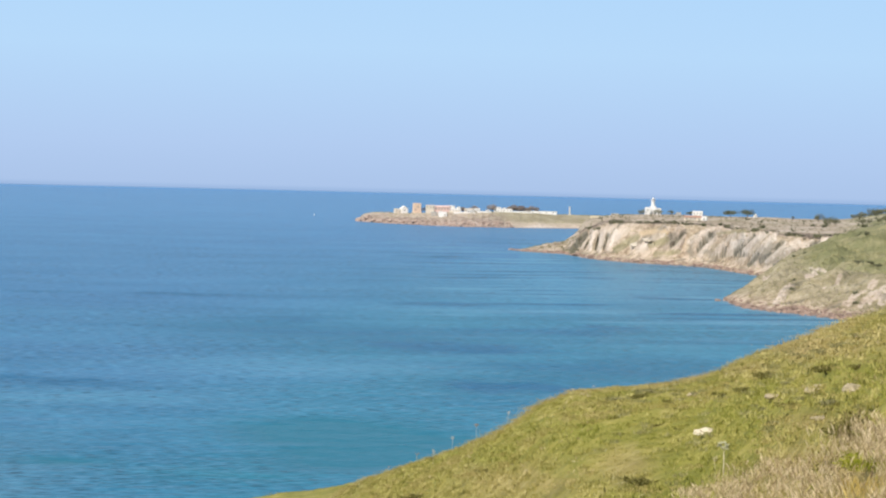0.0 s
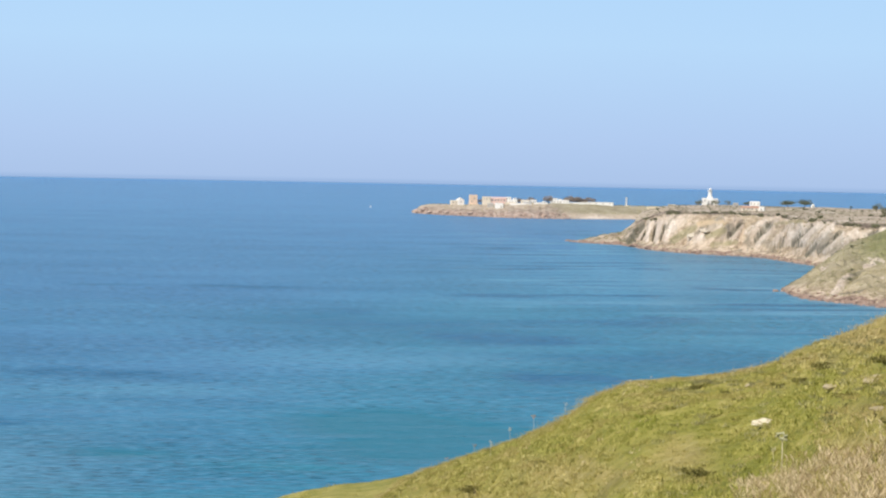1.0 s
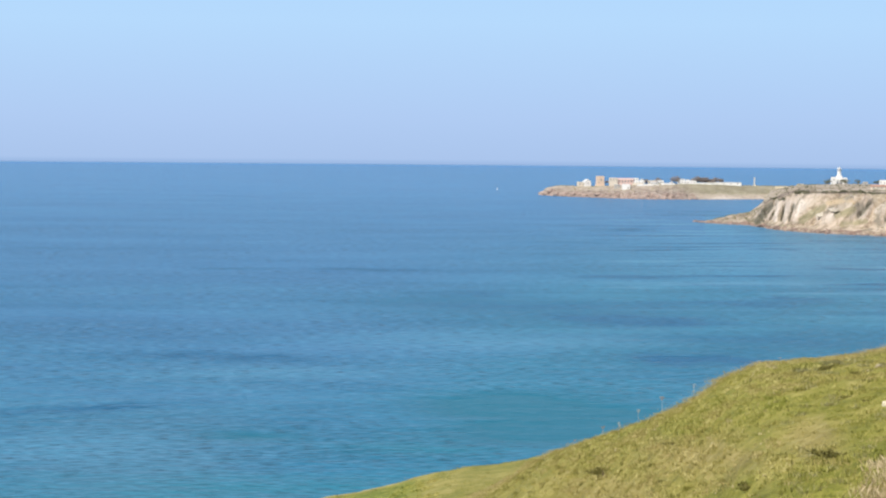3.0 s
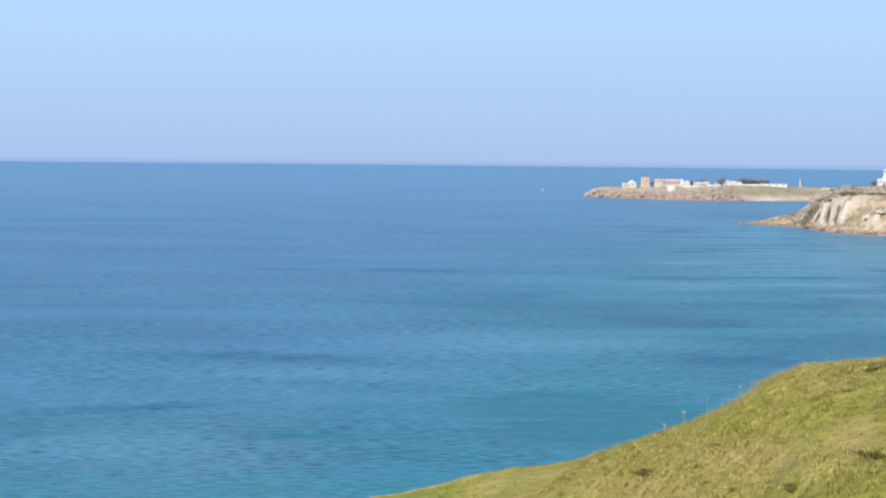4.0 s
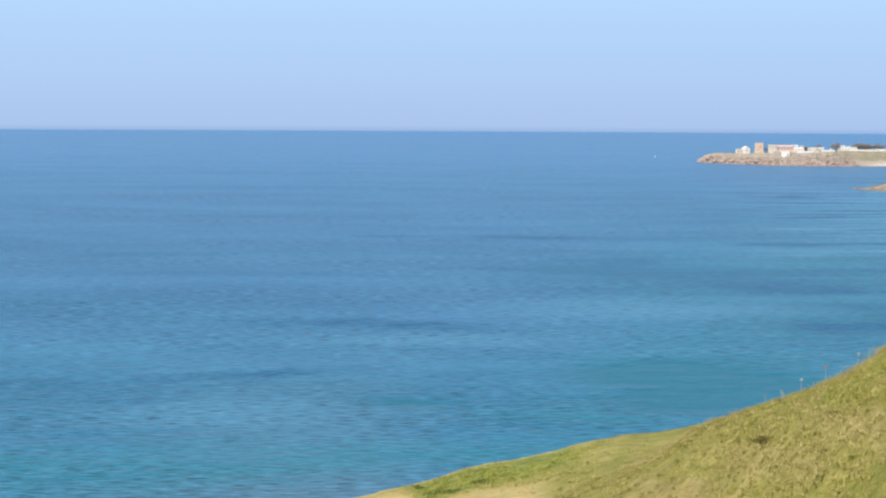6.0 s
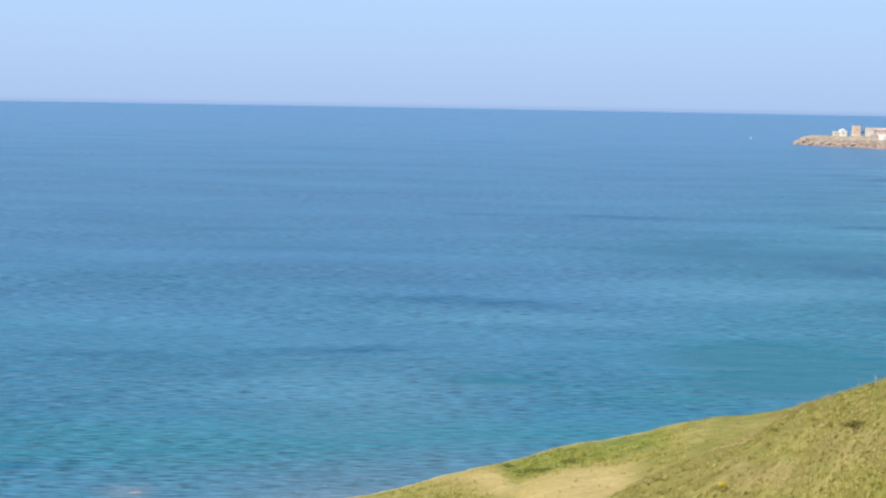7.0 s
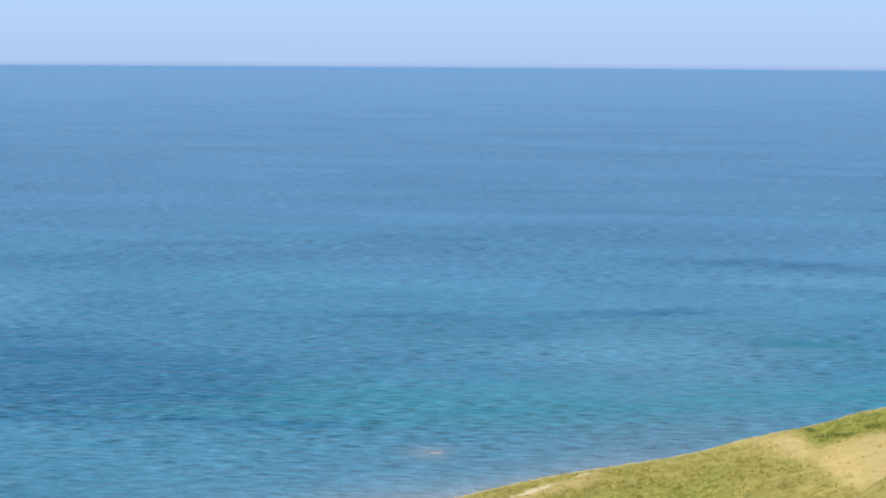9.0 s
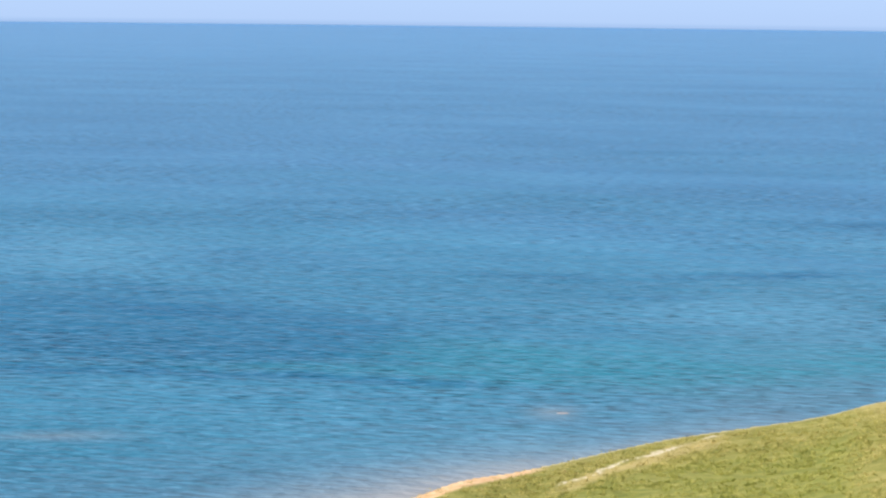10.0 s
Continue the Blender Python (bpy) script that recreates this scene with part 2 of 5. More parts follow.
GRASS = leafy("grass_blades", [(0.30, (0.185, 0.184, 0.032)), (0.46, (0.252, 0.243, 0.046)), (0.60, (0.335, 0.305, 0.074)), (0.80, (0.450, 0.382, 0.140))], patch=0.62, single=0.32,
              lush=[(0.30, (0.135, 0.160, 0.020)), (0.5, (0.200, 0.222, 0.032)), (0.75, (0.305, 0.302, 0.065))], dry=[(0.3, (0.23, 0.17, 0.07)), (0.5, (0.38, 0.29, 0.13)), (0.75, (0.55, 0.43, 0.22))])
STRAW = leafy("straw_blades", [(0.25, (0.155, 0.110, 0.046)), (0.5, (0.44, 0.342, 0.190)), (0.75, (0.78, 0.650, 0.440))], patch=1.4)
TUFT = leafy("tuft_leaves", [(0.30, (0.20, 0.184, 0.042)), (0.43, (0.275, 0.245, 0.064)), (0.54, (0.365, 0.310, 0.105)), (0.68, (0.48, 0.400, 0.175))], patch=0.9, single=0.2,
             dry=[(0.3, (0.24, 0.17, 0.07)), (0.5, (0.42, 0.32, 0.15)), (0.7, (0.60, 0.47, 0.26))])
CLUMP = leafy("clump_blades", [(0.36, (0.150, 0.146, 0.028)), (0.45, (0.255, 0.244, 0.052)), (0.54, (0.380, 0.350, 0.105)), (0.64, (0.540, 0.475, 0.190))], patch=1.5, single=0.12,
              lush=[(0.36, (0.140, 0.158, 0.018)), (0.5, (0.240, 0.262, 0.038)), (0.64, (0.380, 0.375, 0.082))], dry=[(0.36, (0.22, 0.165, 0.068)), (0.5, (0.44, 0.345, 0.165)), (0.64, (0.68, 0.56, 0.32))])
TURF = leafy("turf_blades", [(0.36, (0.215, 0.215, 0.042)), (0.46, (0.325, 0.308, 0.074)), (0.55, (0.440, 0.392, 0.118)), (0.65, (0.580, 0.490, 0.190))], patch=0.7, single=0.12,
             lush=[(0.36, (0.160, 0.200, 0.030)), (0.5, (0.290, 0.325, 0.058)), (0.64, (0.430, 0.430, 0.110))], dry=[(0.36, (0.48, 0.38, 0.150)), (0.5, (0.62, 0.49, 0.210)), (0.64, (0.72, 0.58, 0.280))])
DARK_TUFT = leafy("dark_tuft_leaves", [(0.2, (0.065, 0.062, 0.012)), (0.5, (0.115, 0.105, 0.022)), (0.8, (0.20, 0.17, 0.048))], patch=1.2, single=0.2)
FEATHER = leafy("feather_blades", [(0.25, (0.29, 0.270, 0.075)), (0.5, (0.45, 0.400, 0.145)), (0.75, (0.64, 0.55, 0.27))], patch=0.8, single=0.3)
RUSSET = leafy("russet_blades", [(0.2, (0.24, 0.175, 0.038)), (0.5, (0.43, 0.315, 0.085)), (0.8, (0.66, 0.52, 0.20))], patch=1.2)
SPURGE = leafy("spurge_leaves", [(0.2, (0.15, 0.18, 0.012)), (0.5, (0.27, 0.29, 0.022)), (0.8, (0.40, 0.39, 0.045))], patch=1.2)
LEAF = leafy("shrub_leaves", [(0.2, (0.075, 0.085, 0.045)), (0.5, (0.14, 0.145, 0.08)), (0.8, (0.22, 0.21, 0.13))], patch=0.4)
VERGE_LEAF = leafy("verge_leaves", [(0.2, (0.075, 0.105, 0.018)), (0.5, (0.13, 0.165, 0.030)), (0.8, (0.21, 0.23, 0.055))], patch=1.2)
BUSH_LEAF = leafy("bush_leaves", [(0.2, (0.13, 0.125, 0.045)), (0.5, (0.20, 0.19, 0.08)), (0.8, (0.30, 0.275, 0.14))], patch=1.2)
GREY_LEAF = leafy("grey_leaves", [(0.2, (0.15, 0.145, 0.050)), (0.5, (0.26, 0.245, 0.095)), (0.8, (0.42, 0.385, 0.19))], patch=1.5)
BROWN_LEAF = leafy("brown_leaves", [(0.2, (0.18, 0.145, 0.125)), (0.5, (0.26, 0.215, 0.185)), (0.8, (0.36, 0.305, 0.26))], patch=0.3)
PINE_LEAF = leafy("pine_needles", [(0.2, (0.07, 0.085, 0.05)), (0.5, (0.11, 0.125, 0.075)), (0.8, (0.16, 0.17, 0.105))], patch=0.3)
BARK = plain("bark", (0.12, 0.085, 0.055), 0.9, 0.2, 3)
WHITE = plain("white_plaster", (0.80, 0.79, 0.76), 0.75, 0.06, 0.5)
CREAM = plain("cream_plaster", (0.72, 0.65, 0.54), 0.8, 0.1, 0.5)
PINK = plain("pink_plaster", (0.74, 0.54, 0.48), 0.8, 0.1, 0.5)
STONE = plain("tan_stone", (0.74, 0.57, 0.44), 0.9, 0.14, 0.8)
TILE = plain("clay_tiles", (0.48, 0.29, 0.22), 0.85, 0.18, 1.2)
CONCRETE = plain("grey_roof", (0.45, 0.43, 0.40), 0.85, 0.1, 0.7)
DARK = plain("dark_glass", (0.20, 0.21, 0.22), 0.25, 0.2, 1)
TIMBER = plain("shutter_wood", (0.52, 0.48, 0.42), 0.6, 0.2, 2)
METAL = plain("grey_metal", (0.35, 0.36, 0.38), 0.4, 0.1, 2, 0.8)
LIMESTONE = plain("pale_limestone", (0.70, 0.62, 0.46), 0.9, 0.22, 4.0)
FIELD_STONE = plain("field_stone", (0.44, 0.37, 0.24), 0.9, 0.2, 3.5)
COLUMN = plain("column_stone", (0.76, 0.71, 0.63), 0.9, 0.12, 1)
CLAY_BLOCK = plain("clay_block", (0.60, 0.53, 0.43), 0.95, 0.12, 0.5)
SILT_ROCK = plain("silty_rock", (0.36, 0.33, 0.33), 0.8, 0.15, 1.0)
RUST_ROCK = plain("shore_rock", (0.34, 0.245, 0.195), 0.9, 0.34, 0.35)
CAPE_ROCK = plain("cape_rock", (0.46, 0.35, 0.29), 0.9, 0.26, 0.3)
STALK = plain("dry_stalk", (0.62, 0.55, 0.42), 0.8, 0.12, 6)
PALE_HEAD = plain("grey_umbel", (0.50, 0.49, 0.33), 0.85, 0.15, 6)
RUSTY = plain("brown_umbel", (0.42, 0.27, 0.13), 0.85, 0.15, 6)
YELLOW = plain("yellow_petals", (0.72, 0.50, 0.02), 0.6, 0.1, 8)
HULL = plain("white_hull", (0.8, 0.8, 0.8), 0.3, 0.03, 1)
SAIL = plain("sail_cloth", (0.8, 0.79, 0.76), 0.8, 0.04, 1)


# ---- mesh helpers ----
def mesh_of(name, verts, faces, mat, smooth=False):
    me = bpy.data.meshes.new(name)
    me.from_pydata([tuple(v) for v in verts], [], [tuple(f) for f in faces])
    me.materials.append(mat)
    if smooth:
        me.shade_smooth()
    me.update()
    return me


def fast_mesh(name, verts, faces, mat, smooth=False):
    """A mesh from arrays of corners and of faces with one count of corners."""
    verts, faces = np.asarray(verts, np.float32), np.asarray(faces, np.int32)
    k = faces.shape[1]
    me = bpy.data.meshes.new(name)
    me.vertices.add(len(verts))
    me.vertices.foreach_set("co", verts.ravel())
    me.loops.add(faces.size)
    me.loops.foreach_set("vertex_index", faces.ravel())
    me.polygons.add(len(faces))
    me.polygons.foreach_set("loop_start", np.arange(0, faces.size, k, dtype=np.int32))
    me.polygons.foreach_set("use_smooth", np.full(len(faces), smooth, bool))
    me.update(calc_edges=True)
    me.validate()
    me.materials.append(mat)
    return me


def part(name, bm, mat, parent, label=""):
    """One mesh object under a thing or a part."""
    me = bpy.data.meshes.new(name)
    bm.to_mesh(me)
    bm.free()
    me.materials.append(mat)
    ob = new(name, me)
    ob.parent = parent
    if label:
        ob["label"] = label
    return ob


def box(w, d, h, at=(0, 0, 0), bevel=0.05, taper=1.0):
    """A block that stands on at, with eased edges."""
    bm = bmesh.new()
    bmesh.ops.create_cube(bm, size=1)
    for v in bm.verts:
        s = taper if v.co.z > 0 else 1.0
        v.co = Vector((v.co.x * w * s, v.co.y * d * s, (v.co.z + 0.5) * h))
    if bevel:
        bmesh.ops.bevel(bm, geom=bm.edges[:], offset=min(bevel, w / 4, d / 4, h / 4), segments=1, affect="EDGES")
    bmesh.ops.translate(bm, verts=bm.verts[:], vec=at)
    return bm


def drum(r0, r1, h, at=(0, 0, 0), sides=16):
    bm = bmesh.new()
    bmesh.ops.create_cone(bm, cap_ends=True, segments=sides, radius1=r0, radius2=r1, depth=h)
    bmesh.ops.translate(bm, verts=bm.verts[:], vec=(at[0], at[1], at[2] + h / 2))
    return bm


def gable(w, d, h, at=(0, 0, 0), over=0.3, along="x", thick=0.22):
    """Two roof slopes with a thickness, the ridge along x or y."""
    bm = bmesh.new()
    hw, hd = w / 2 + over, d / 2 + over
    if along == "x":
        ring = lambda s, dz: [(s * hw, -hd, dz), (s * hw, 0, h + dz), (s * hw, hd, dz)]
    else:
        ring = lambda s, dz: [(-hw, s * hd, dz), (0, s * hd, h + dz), (hw, s * hd, dz)]
    vs = [[bm.verts.new(Vector(c) + Vector(at)) for c in ring(s, dz)] for s in (-1, 1) for dz in (0, thick)]
    lo0, hi0, lo1, hi1 = vs
    for i in (0, 1):
        bm.faces.new((hi0[i], hi0[i + 1], hi1[i + 1], hi1[i]))
        bm.faces.new((lo0[i], lo1[i], lo1[i + 1], lo0[i + 1]))
        bm.faces.new((lo0[i], lo0[i + 1], hi0[i + 1], hi0[i]))
        bm.faces.new((lo1[i], hi1[i], hi1[i + 1], lo1[i + 1]))
    bm.faces.new((lo0[0], hi0[0], hi1[0], lo1[0]))
    bm.faces.new((lo0[2], lo1[2], hi1[2], hi0[2]))
    bmesh.ops.recalc_face_normals(bm, faces=bm.faces[:])
    return bm


def gable_body(w, d, h, rise, along="x"):
    """House walls with their two gable ends, as one closed block."""
    bm = bmesh.new()
    if along == "x":
        prof = [(-d / 2, 0), (d / 2, 0), (d / 2, h), (0, h + rise), (-d / 2, h)]
        pt = lambda s, p: (s * w / 2, p[0], p[1])
    else:
        prof = [(-w / 2, 0), (w / 2, 0), (w / 2, h), (0, h + rise), (-w / 2, h)]
        pt = lambda s, p: (p[0], s * d / 2, p[1])
    ends = [[bm.verts.new(pt(s, p)) for p in prof] for s in (-1, 1)]
    for e in ends:
        bm.faces.new(e)
    for i in range(5):
        j = (i + 1) % 5
        bm.faces.new((ends[0][i], ends[0][j], ends[1][j], ends[1][i]))
    bmesh.ops.recalc_face_normals(bm, faces=bm.faces[:])
    return bm


def thing(name, x, y, z, turn, label, category, group="", kind=""):
    ob = new(name)
    ob.matrix_world = pose(x, y, z, 0, 0, turn)
    return tagged(ob, label, category, group, kind)


def sheet(name, azs, rs, height, mat, masks=None, label="", smooth=True, shore=None):
    """A stretch of ground over a fan of azimuths and distances, from the viewpoint or from a shore."""
    A, R = np.meshgrid(azs, rs)
    if shore is not None:
        R = R + shore(A)
    X, Y = spot(A, R)
    Z = height(A, R)
    verts = np.stack([X, Y, Z], -1).reshape(-1, 3)
    nr, na = A.shape
    i = (np.arange(nr - 1)[:, None] * na + np.arange(na - 1)[None, :]).ravel()
    faces = np.stack([i, i + 1, i + na + 1, i + na], -1)[:, ::-1]
    low = Z.reshape(-1)[faces].max(1) > -3.0
    me = fast_mesh(name, verts, faces[low], mat, smooth)
    for key, values in (masks(A, R, Z) if masks else {}).items():
        at = me.attributes.new(key, "FLOAT", "POINT")
        at.data.foreach_set("value", np.clip(values, 0, 1).astype(np.float32).ravel())
    return tagged(new(name, me), label, kind="structure")


# ---- the plan: outlines of land by azimuth ----
BROW = curve([(-16, -1.6), (-12.5, -2.5), (-10.68, -3.14), (-9.52, -3.55), (-8.73, -3.89), (-7.53, -4.38), (-6.46, -4.87), (-5.82, -5.04), (-4.45, -5.21),
              (-3.2, -5.42), (-2.65, -5.62), (-1.7, -6.26), (-0.4, -6.84), (1.16, -7.40), (2.0, -7.72), (2.7, -8.2), (4.15, -8.94), (5.5, -9.5), (6.3, -9.95),
              (8, -11.0), (11, -13.2), (16, -16), (26, -20)])
BROW_FAR = curve([(-16, 62), (-10.7, 82), (-6.5, 104), (-3.2, 112), (-0.4, 128), (2, 150), (4.5, 158), (8, 150), (16, 120), (26, 90)])


STRAW_TOP = curve([(-14, -4.4), (-10.75, -6.25), (-8.6, -6.75), (-7.6, -7.2), (-6.6, -7.9), (-5.5, -9.2), (0, -14), (60, -40)])


def hill_height(A, R):
    far, lift = BROW_FAR(A), BROW(A)
    bend = np.where(R < far, 0.0019, 0.0040)
    z = EYE + tan(lift) * R - bend * (R - far) ** 2
    x, y = spot(A, R)
    z = z + (fbm(x / 9, y / 9, 11, 3) - 0.5) * 0.55 * step(0, 25, np.abs(R - far)) + (fbm(x / 1.1, y / 1.1, 17, 3) - 0.5) * 0.26
    z = z - 0.10 + (fbm(x / 4, y / 4, 15, 3) - 0.5) * 0.9 * step(1.2, 3.5, A)
    near = EYE - 1.62 - 0.22 * R
    z = near + (z - near) * step(6, 32, R)
    top = EYE - 1.62 - 0.03 * R + (fbm(x / 14, y / 14, 13, 3) - 0.5) * 1.5 * step(3, 20, R)
    return z + (top - z) * np.maximum(step(-30, -80, A), step(40, 90, A))


EDGE = curve([(-14, 420), (-6, 360), (2, 330), (6.4, 325), (10.2, 320), (13.7, 315), (16.85, 300), (18.9, 290), (21.57, 275), (25, 258), (32, 225), (40, 190)])
EDGE_LIFT = curve([(-14, -5.6), (-6, -6.6), (0, -7.3), (2, -7.70), (3.2, -7.93), (3.8, -8.0), (4.6, -8.15), (5.18, -8.3), (6.4, -8.6), (7.5, -8.79), (8.7, -9.16), (10.2, -9.5), (11.6, -9.9),
                   (13.7, -10.30), (15, -10.53), (16.85, -10.94), (18.9, -11.43), (20.6, -11.75), (21.57, -12.1), (25, -13.0), (32, -14.9), (40, -17.4)])


def terrace_height(A, R):
    edge = EDGE(A)
    zb = EYE + tan(EDGE_LIFT(A)) * edge
    x, y = spot(A, R)
    inner = zb + 0.035 * (edge - R) + (fbm(x / 30, y / 30, 5, 3) - 0.5) * 0.7 * step(0, 30, edge - R) + (fbm(x / 4, y / 4, 7, 3) - 0.5) * 0.22
    outer = zb - (R - edge) * 0.75 - 0.01 * (R - edge) ** 2 + (fbm(x / 3, y / 3, 9, 3) - 0.5) * 0.8 * step(0, 5, R - edge)
    return np.where(R < edge, inner, outer)


CLIFF_SHORE = curve([(-16, 1260), (-11, 1300), (-9, 1330), (-7.67, 1392), (-7.34, 1417), (-6.25, 1498), (-4.75, 1534), (-3.79, 1575), (-3.4, 1604), (-2.97, 1660), (-2.4, 1680), (-2.0, 1693), (-1.75, 1712), (-1.6, 1722)])
CLIFF_BACK = curve([(-16, 2900), (-4.2, 2900), (-3.55, 2500), (-3.3, 1950), (-3.0, 1815), (-2.41, 1765), (-2.0, 1742), (-1.75, 1730), (-1.6, 1724)])
SKYLINE = curve([(-16, -0.80), (-12, -0.80), (-10.61, -0.88), (-10.1, -0.97), (-9.71, -1.04), (-9.04, -1.07), (-7.7, -1.06), (-5.06, -1.07), (-4.3, -1.09), (-3.0, -1.14), (-1.7, -1.3)])


def cliff_parts(A, R):
    u = A * 27.0  # metres along the shore
    s = R - CLIFF_SHORE(A)
    x, y = spot(A, R)
    slant = np.interp(A, [-9, -6.5, -4.5, -3], [0.95, 0.8, 0.6, 0.4])
    lean = u + s * slant
    warp = 9 * (fbm(u / 21, s / 34, 3, 3) - 0.5)
    bold = 0.25 + 1.3 * vnoise(lean / 33, s / 90, 29)
    ribs = np.abs(vnoise((lean + warp) / 7.5, s / 70, 21) - 0.5) * 2
    fine = np.abs(vnoise((lean + warp) / 4.0, s / 40, 25) - 0.5) * 2
    push = (fbm(u / 30, s * 0 + 3.3, 23, 3) - 0.5) * 60 + (ribs * -14.0 + 5.0 + (0.45 - fine) * 4.0) * bold
    push = push - 30 * np.exp(-((A + 3.30 + (s - 42) * 0.0060) / 0.05) ** 2)
    narrow = np.clip((CLIFF_BACK(A) - CLIFF_SHORE(A)) / 130, 0.12, 1)
    return u, s, x, y, ribs, fine, lean + warp, (s + push * step(4, 30, s) * narrow) / narrow


# marks on the cliff face: azimuth and lift below the level at foot and top, half width in degrees
TONGUES = [(-3.56, -1.94, -3.66, -1.50, 0.05), (-3.78, -1.96, -3.88, -1.49, 0.05), (-4.00, -1.98, -4.18, -1.49, 0.055), (-4.60, -1.86, -5.05, -1.79, 0.07), (-5.64, -1.88, -5.82, -1.47, 0.08),
           (-6.01, -1.71, -6.36, -1.43, 0.095), (-6.24, -1.95, -6.69, -1.38, 0.08), (-6.54, -1.99, -7.04, -1.46, 0.08), (-6.85, -1.96, -7.24, -1.50, 0.08), (-7.25, -1.92, -7.71, -1.44, 0.08),
           (-7.53, -2.03, -8.01, -1.43, 0.08), (-7.84, -2.12, -8.28, -1.70, 0.07), (-8.26, -1.86, -8.55, -1.61, 0.08), (-8.40, -2.02, -9.32, -1.51, 0.07), (-8.74, -2.00, -9.72, -1.39, 0.07)]
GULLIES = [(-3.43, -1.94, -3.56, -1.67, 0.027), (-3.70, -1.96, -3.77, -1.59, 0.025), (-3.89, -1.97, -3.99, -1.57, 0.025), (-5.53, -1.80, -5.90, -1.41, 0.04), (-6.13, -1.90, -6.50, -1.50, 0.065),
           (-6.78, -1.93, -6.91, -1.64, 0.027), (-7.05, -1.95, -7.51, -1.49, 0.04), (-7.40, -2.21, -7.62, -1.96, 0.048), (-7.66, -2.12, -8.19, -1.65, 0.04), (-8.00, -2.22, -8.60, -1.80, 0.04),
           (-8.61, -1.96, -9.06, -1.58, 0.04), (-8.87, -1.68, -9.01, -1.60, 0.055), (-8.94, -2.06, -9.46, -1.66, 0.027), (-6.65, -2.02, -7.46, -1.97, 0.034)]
# the cleft: carved, with its shadow also painted dark in cliff_masks
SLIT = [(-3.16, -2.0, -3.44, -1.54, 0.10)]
LEDGES = [(-5.04, -1.79, -5.41, -1.67, 0.08), (-4.19, -1.92, -4.73, -1.61, 0.075), (-2.14, -1.84, -2.96, -1.74, 0.055), (-5.15, -2.01, -5.69, -1.94, 0.055),
          (-8.52, -1.42, -9.32, -1.40, 0.07), (-6.63, -1.47, -7.44, -1.37, 0.05)]


def strokes(A, lift, marks, ragged):
    """Soft-edged bands on a slope, between two ends given by azimuth and lift."""
    total = 0 * A
    for a0, l0, a1, l1, wide in marks:
        along = np.clip(((A - a0) * (a1 - a0) + (lift - l0) * (l1 - l0)) / ((a1 - a0) ** 2 + (l1 - l0) ** 2), 0, 1)
        gap = np.hypot(A - a0 - along * (a1 - a0), lift - l0 - along * (l1 - l0)) / wide
        total = np.maximum(total, step(1.25, 0.6, gap + ragged))
    return total


def cliff_height(A, R):
    _, s, x, y, _, _, lean, t = cliff_parts(A, R)
    top = EYE + tan(SKYLINE(A)) * R - 2.0e-5 * (R - 2150) ** 2 + (fbm(x / 60, y / 60, 31, 4) - 0.55) * 2.2 * step(60, 120, s)
    rise = 0.06 * step(-3, 4, s) + 0.22 * step(3, 40, t) + 0.72 * step(22, 62, t)
    z = top * rise - 2.0 * step(2, -8, s)
    z = z * step(0, 1, (CLIFF_BACK(A) - R) / 40 + 0.02) * np.interp(A, [-4.1, -3.77, -3.43, -3.23, -2.96, -2.41, -2.07, -1.75, -1.62], [1, 0.88, 0.70, 0.50, 0.29, 0.19, 0.10, 0.05, 0.02])
    lift = np.degrees(np.arctan2(z - EYE, R))
    ragged = (fbm(lean / 3.2, s / 9, 36, 4) - 0.5) * 1.9
    near = step(3, 9, z) * step(95, 75, s)
    z = z - near * (4.5 * strokes(A, lift, GULLIES, ragged) + 6.0 * strokes(A, lift, SLIT, 0.5 * ragged) - 1.6 * strokes(A, lift, TONGUES, ragged))
    z = z + (fbm(x / 2.5, y / 2.5, 33, 3) - 0.5) * 3.4 * step(0, 6, z) * step(90, 40, s)
    return z - 1.0 * step(0.4, 0, z)


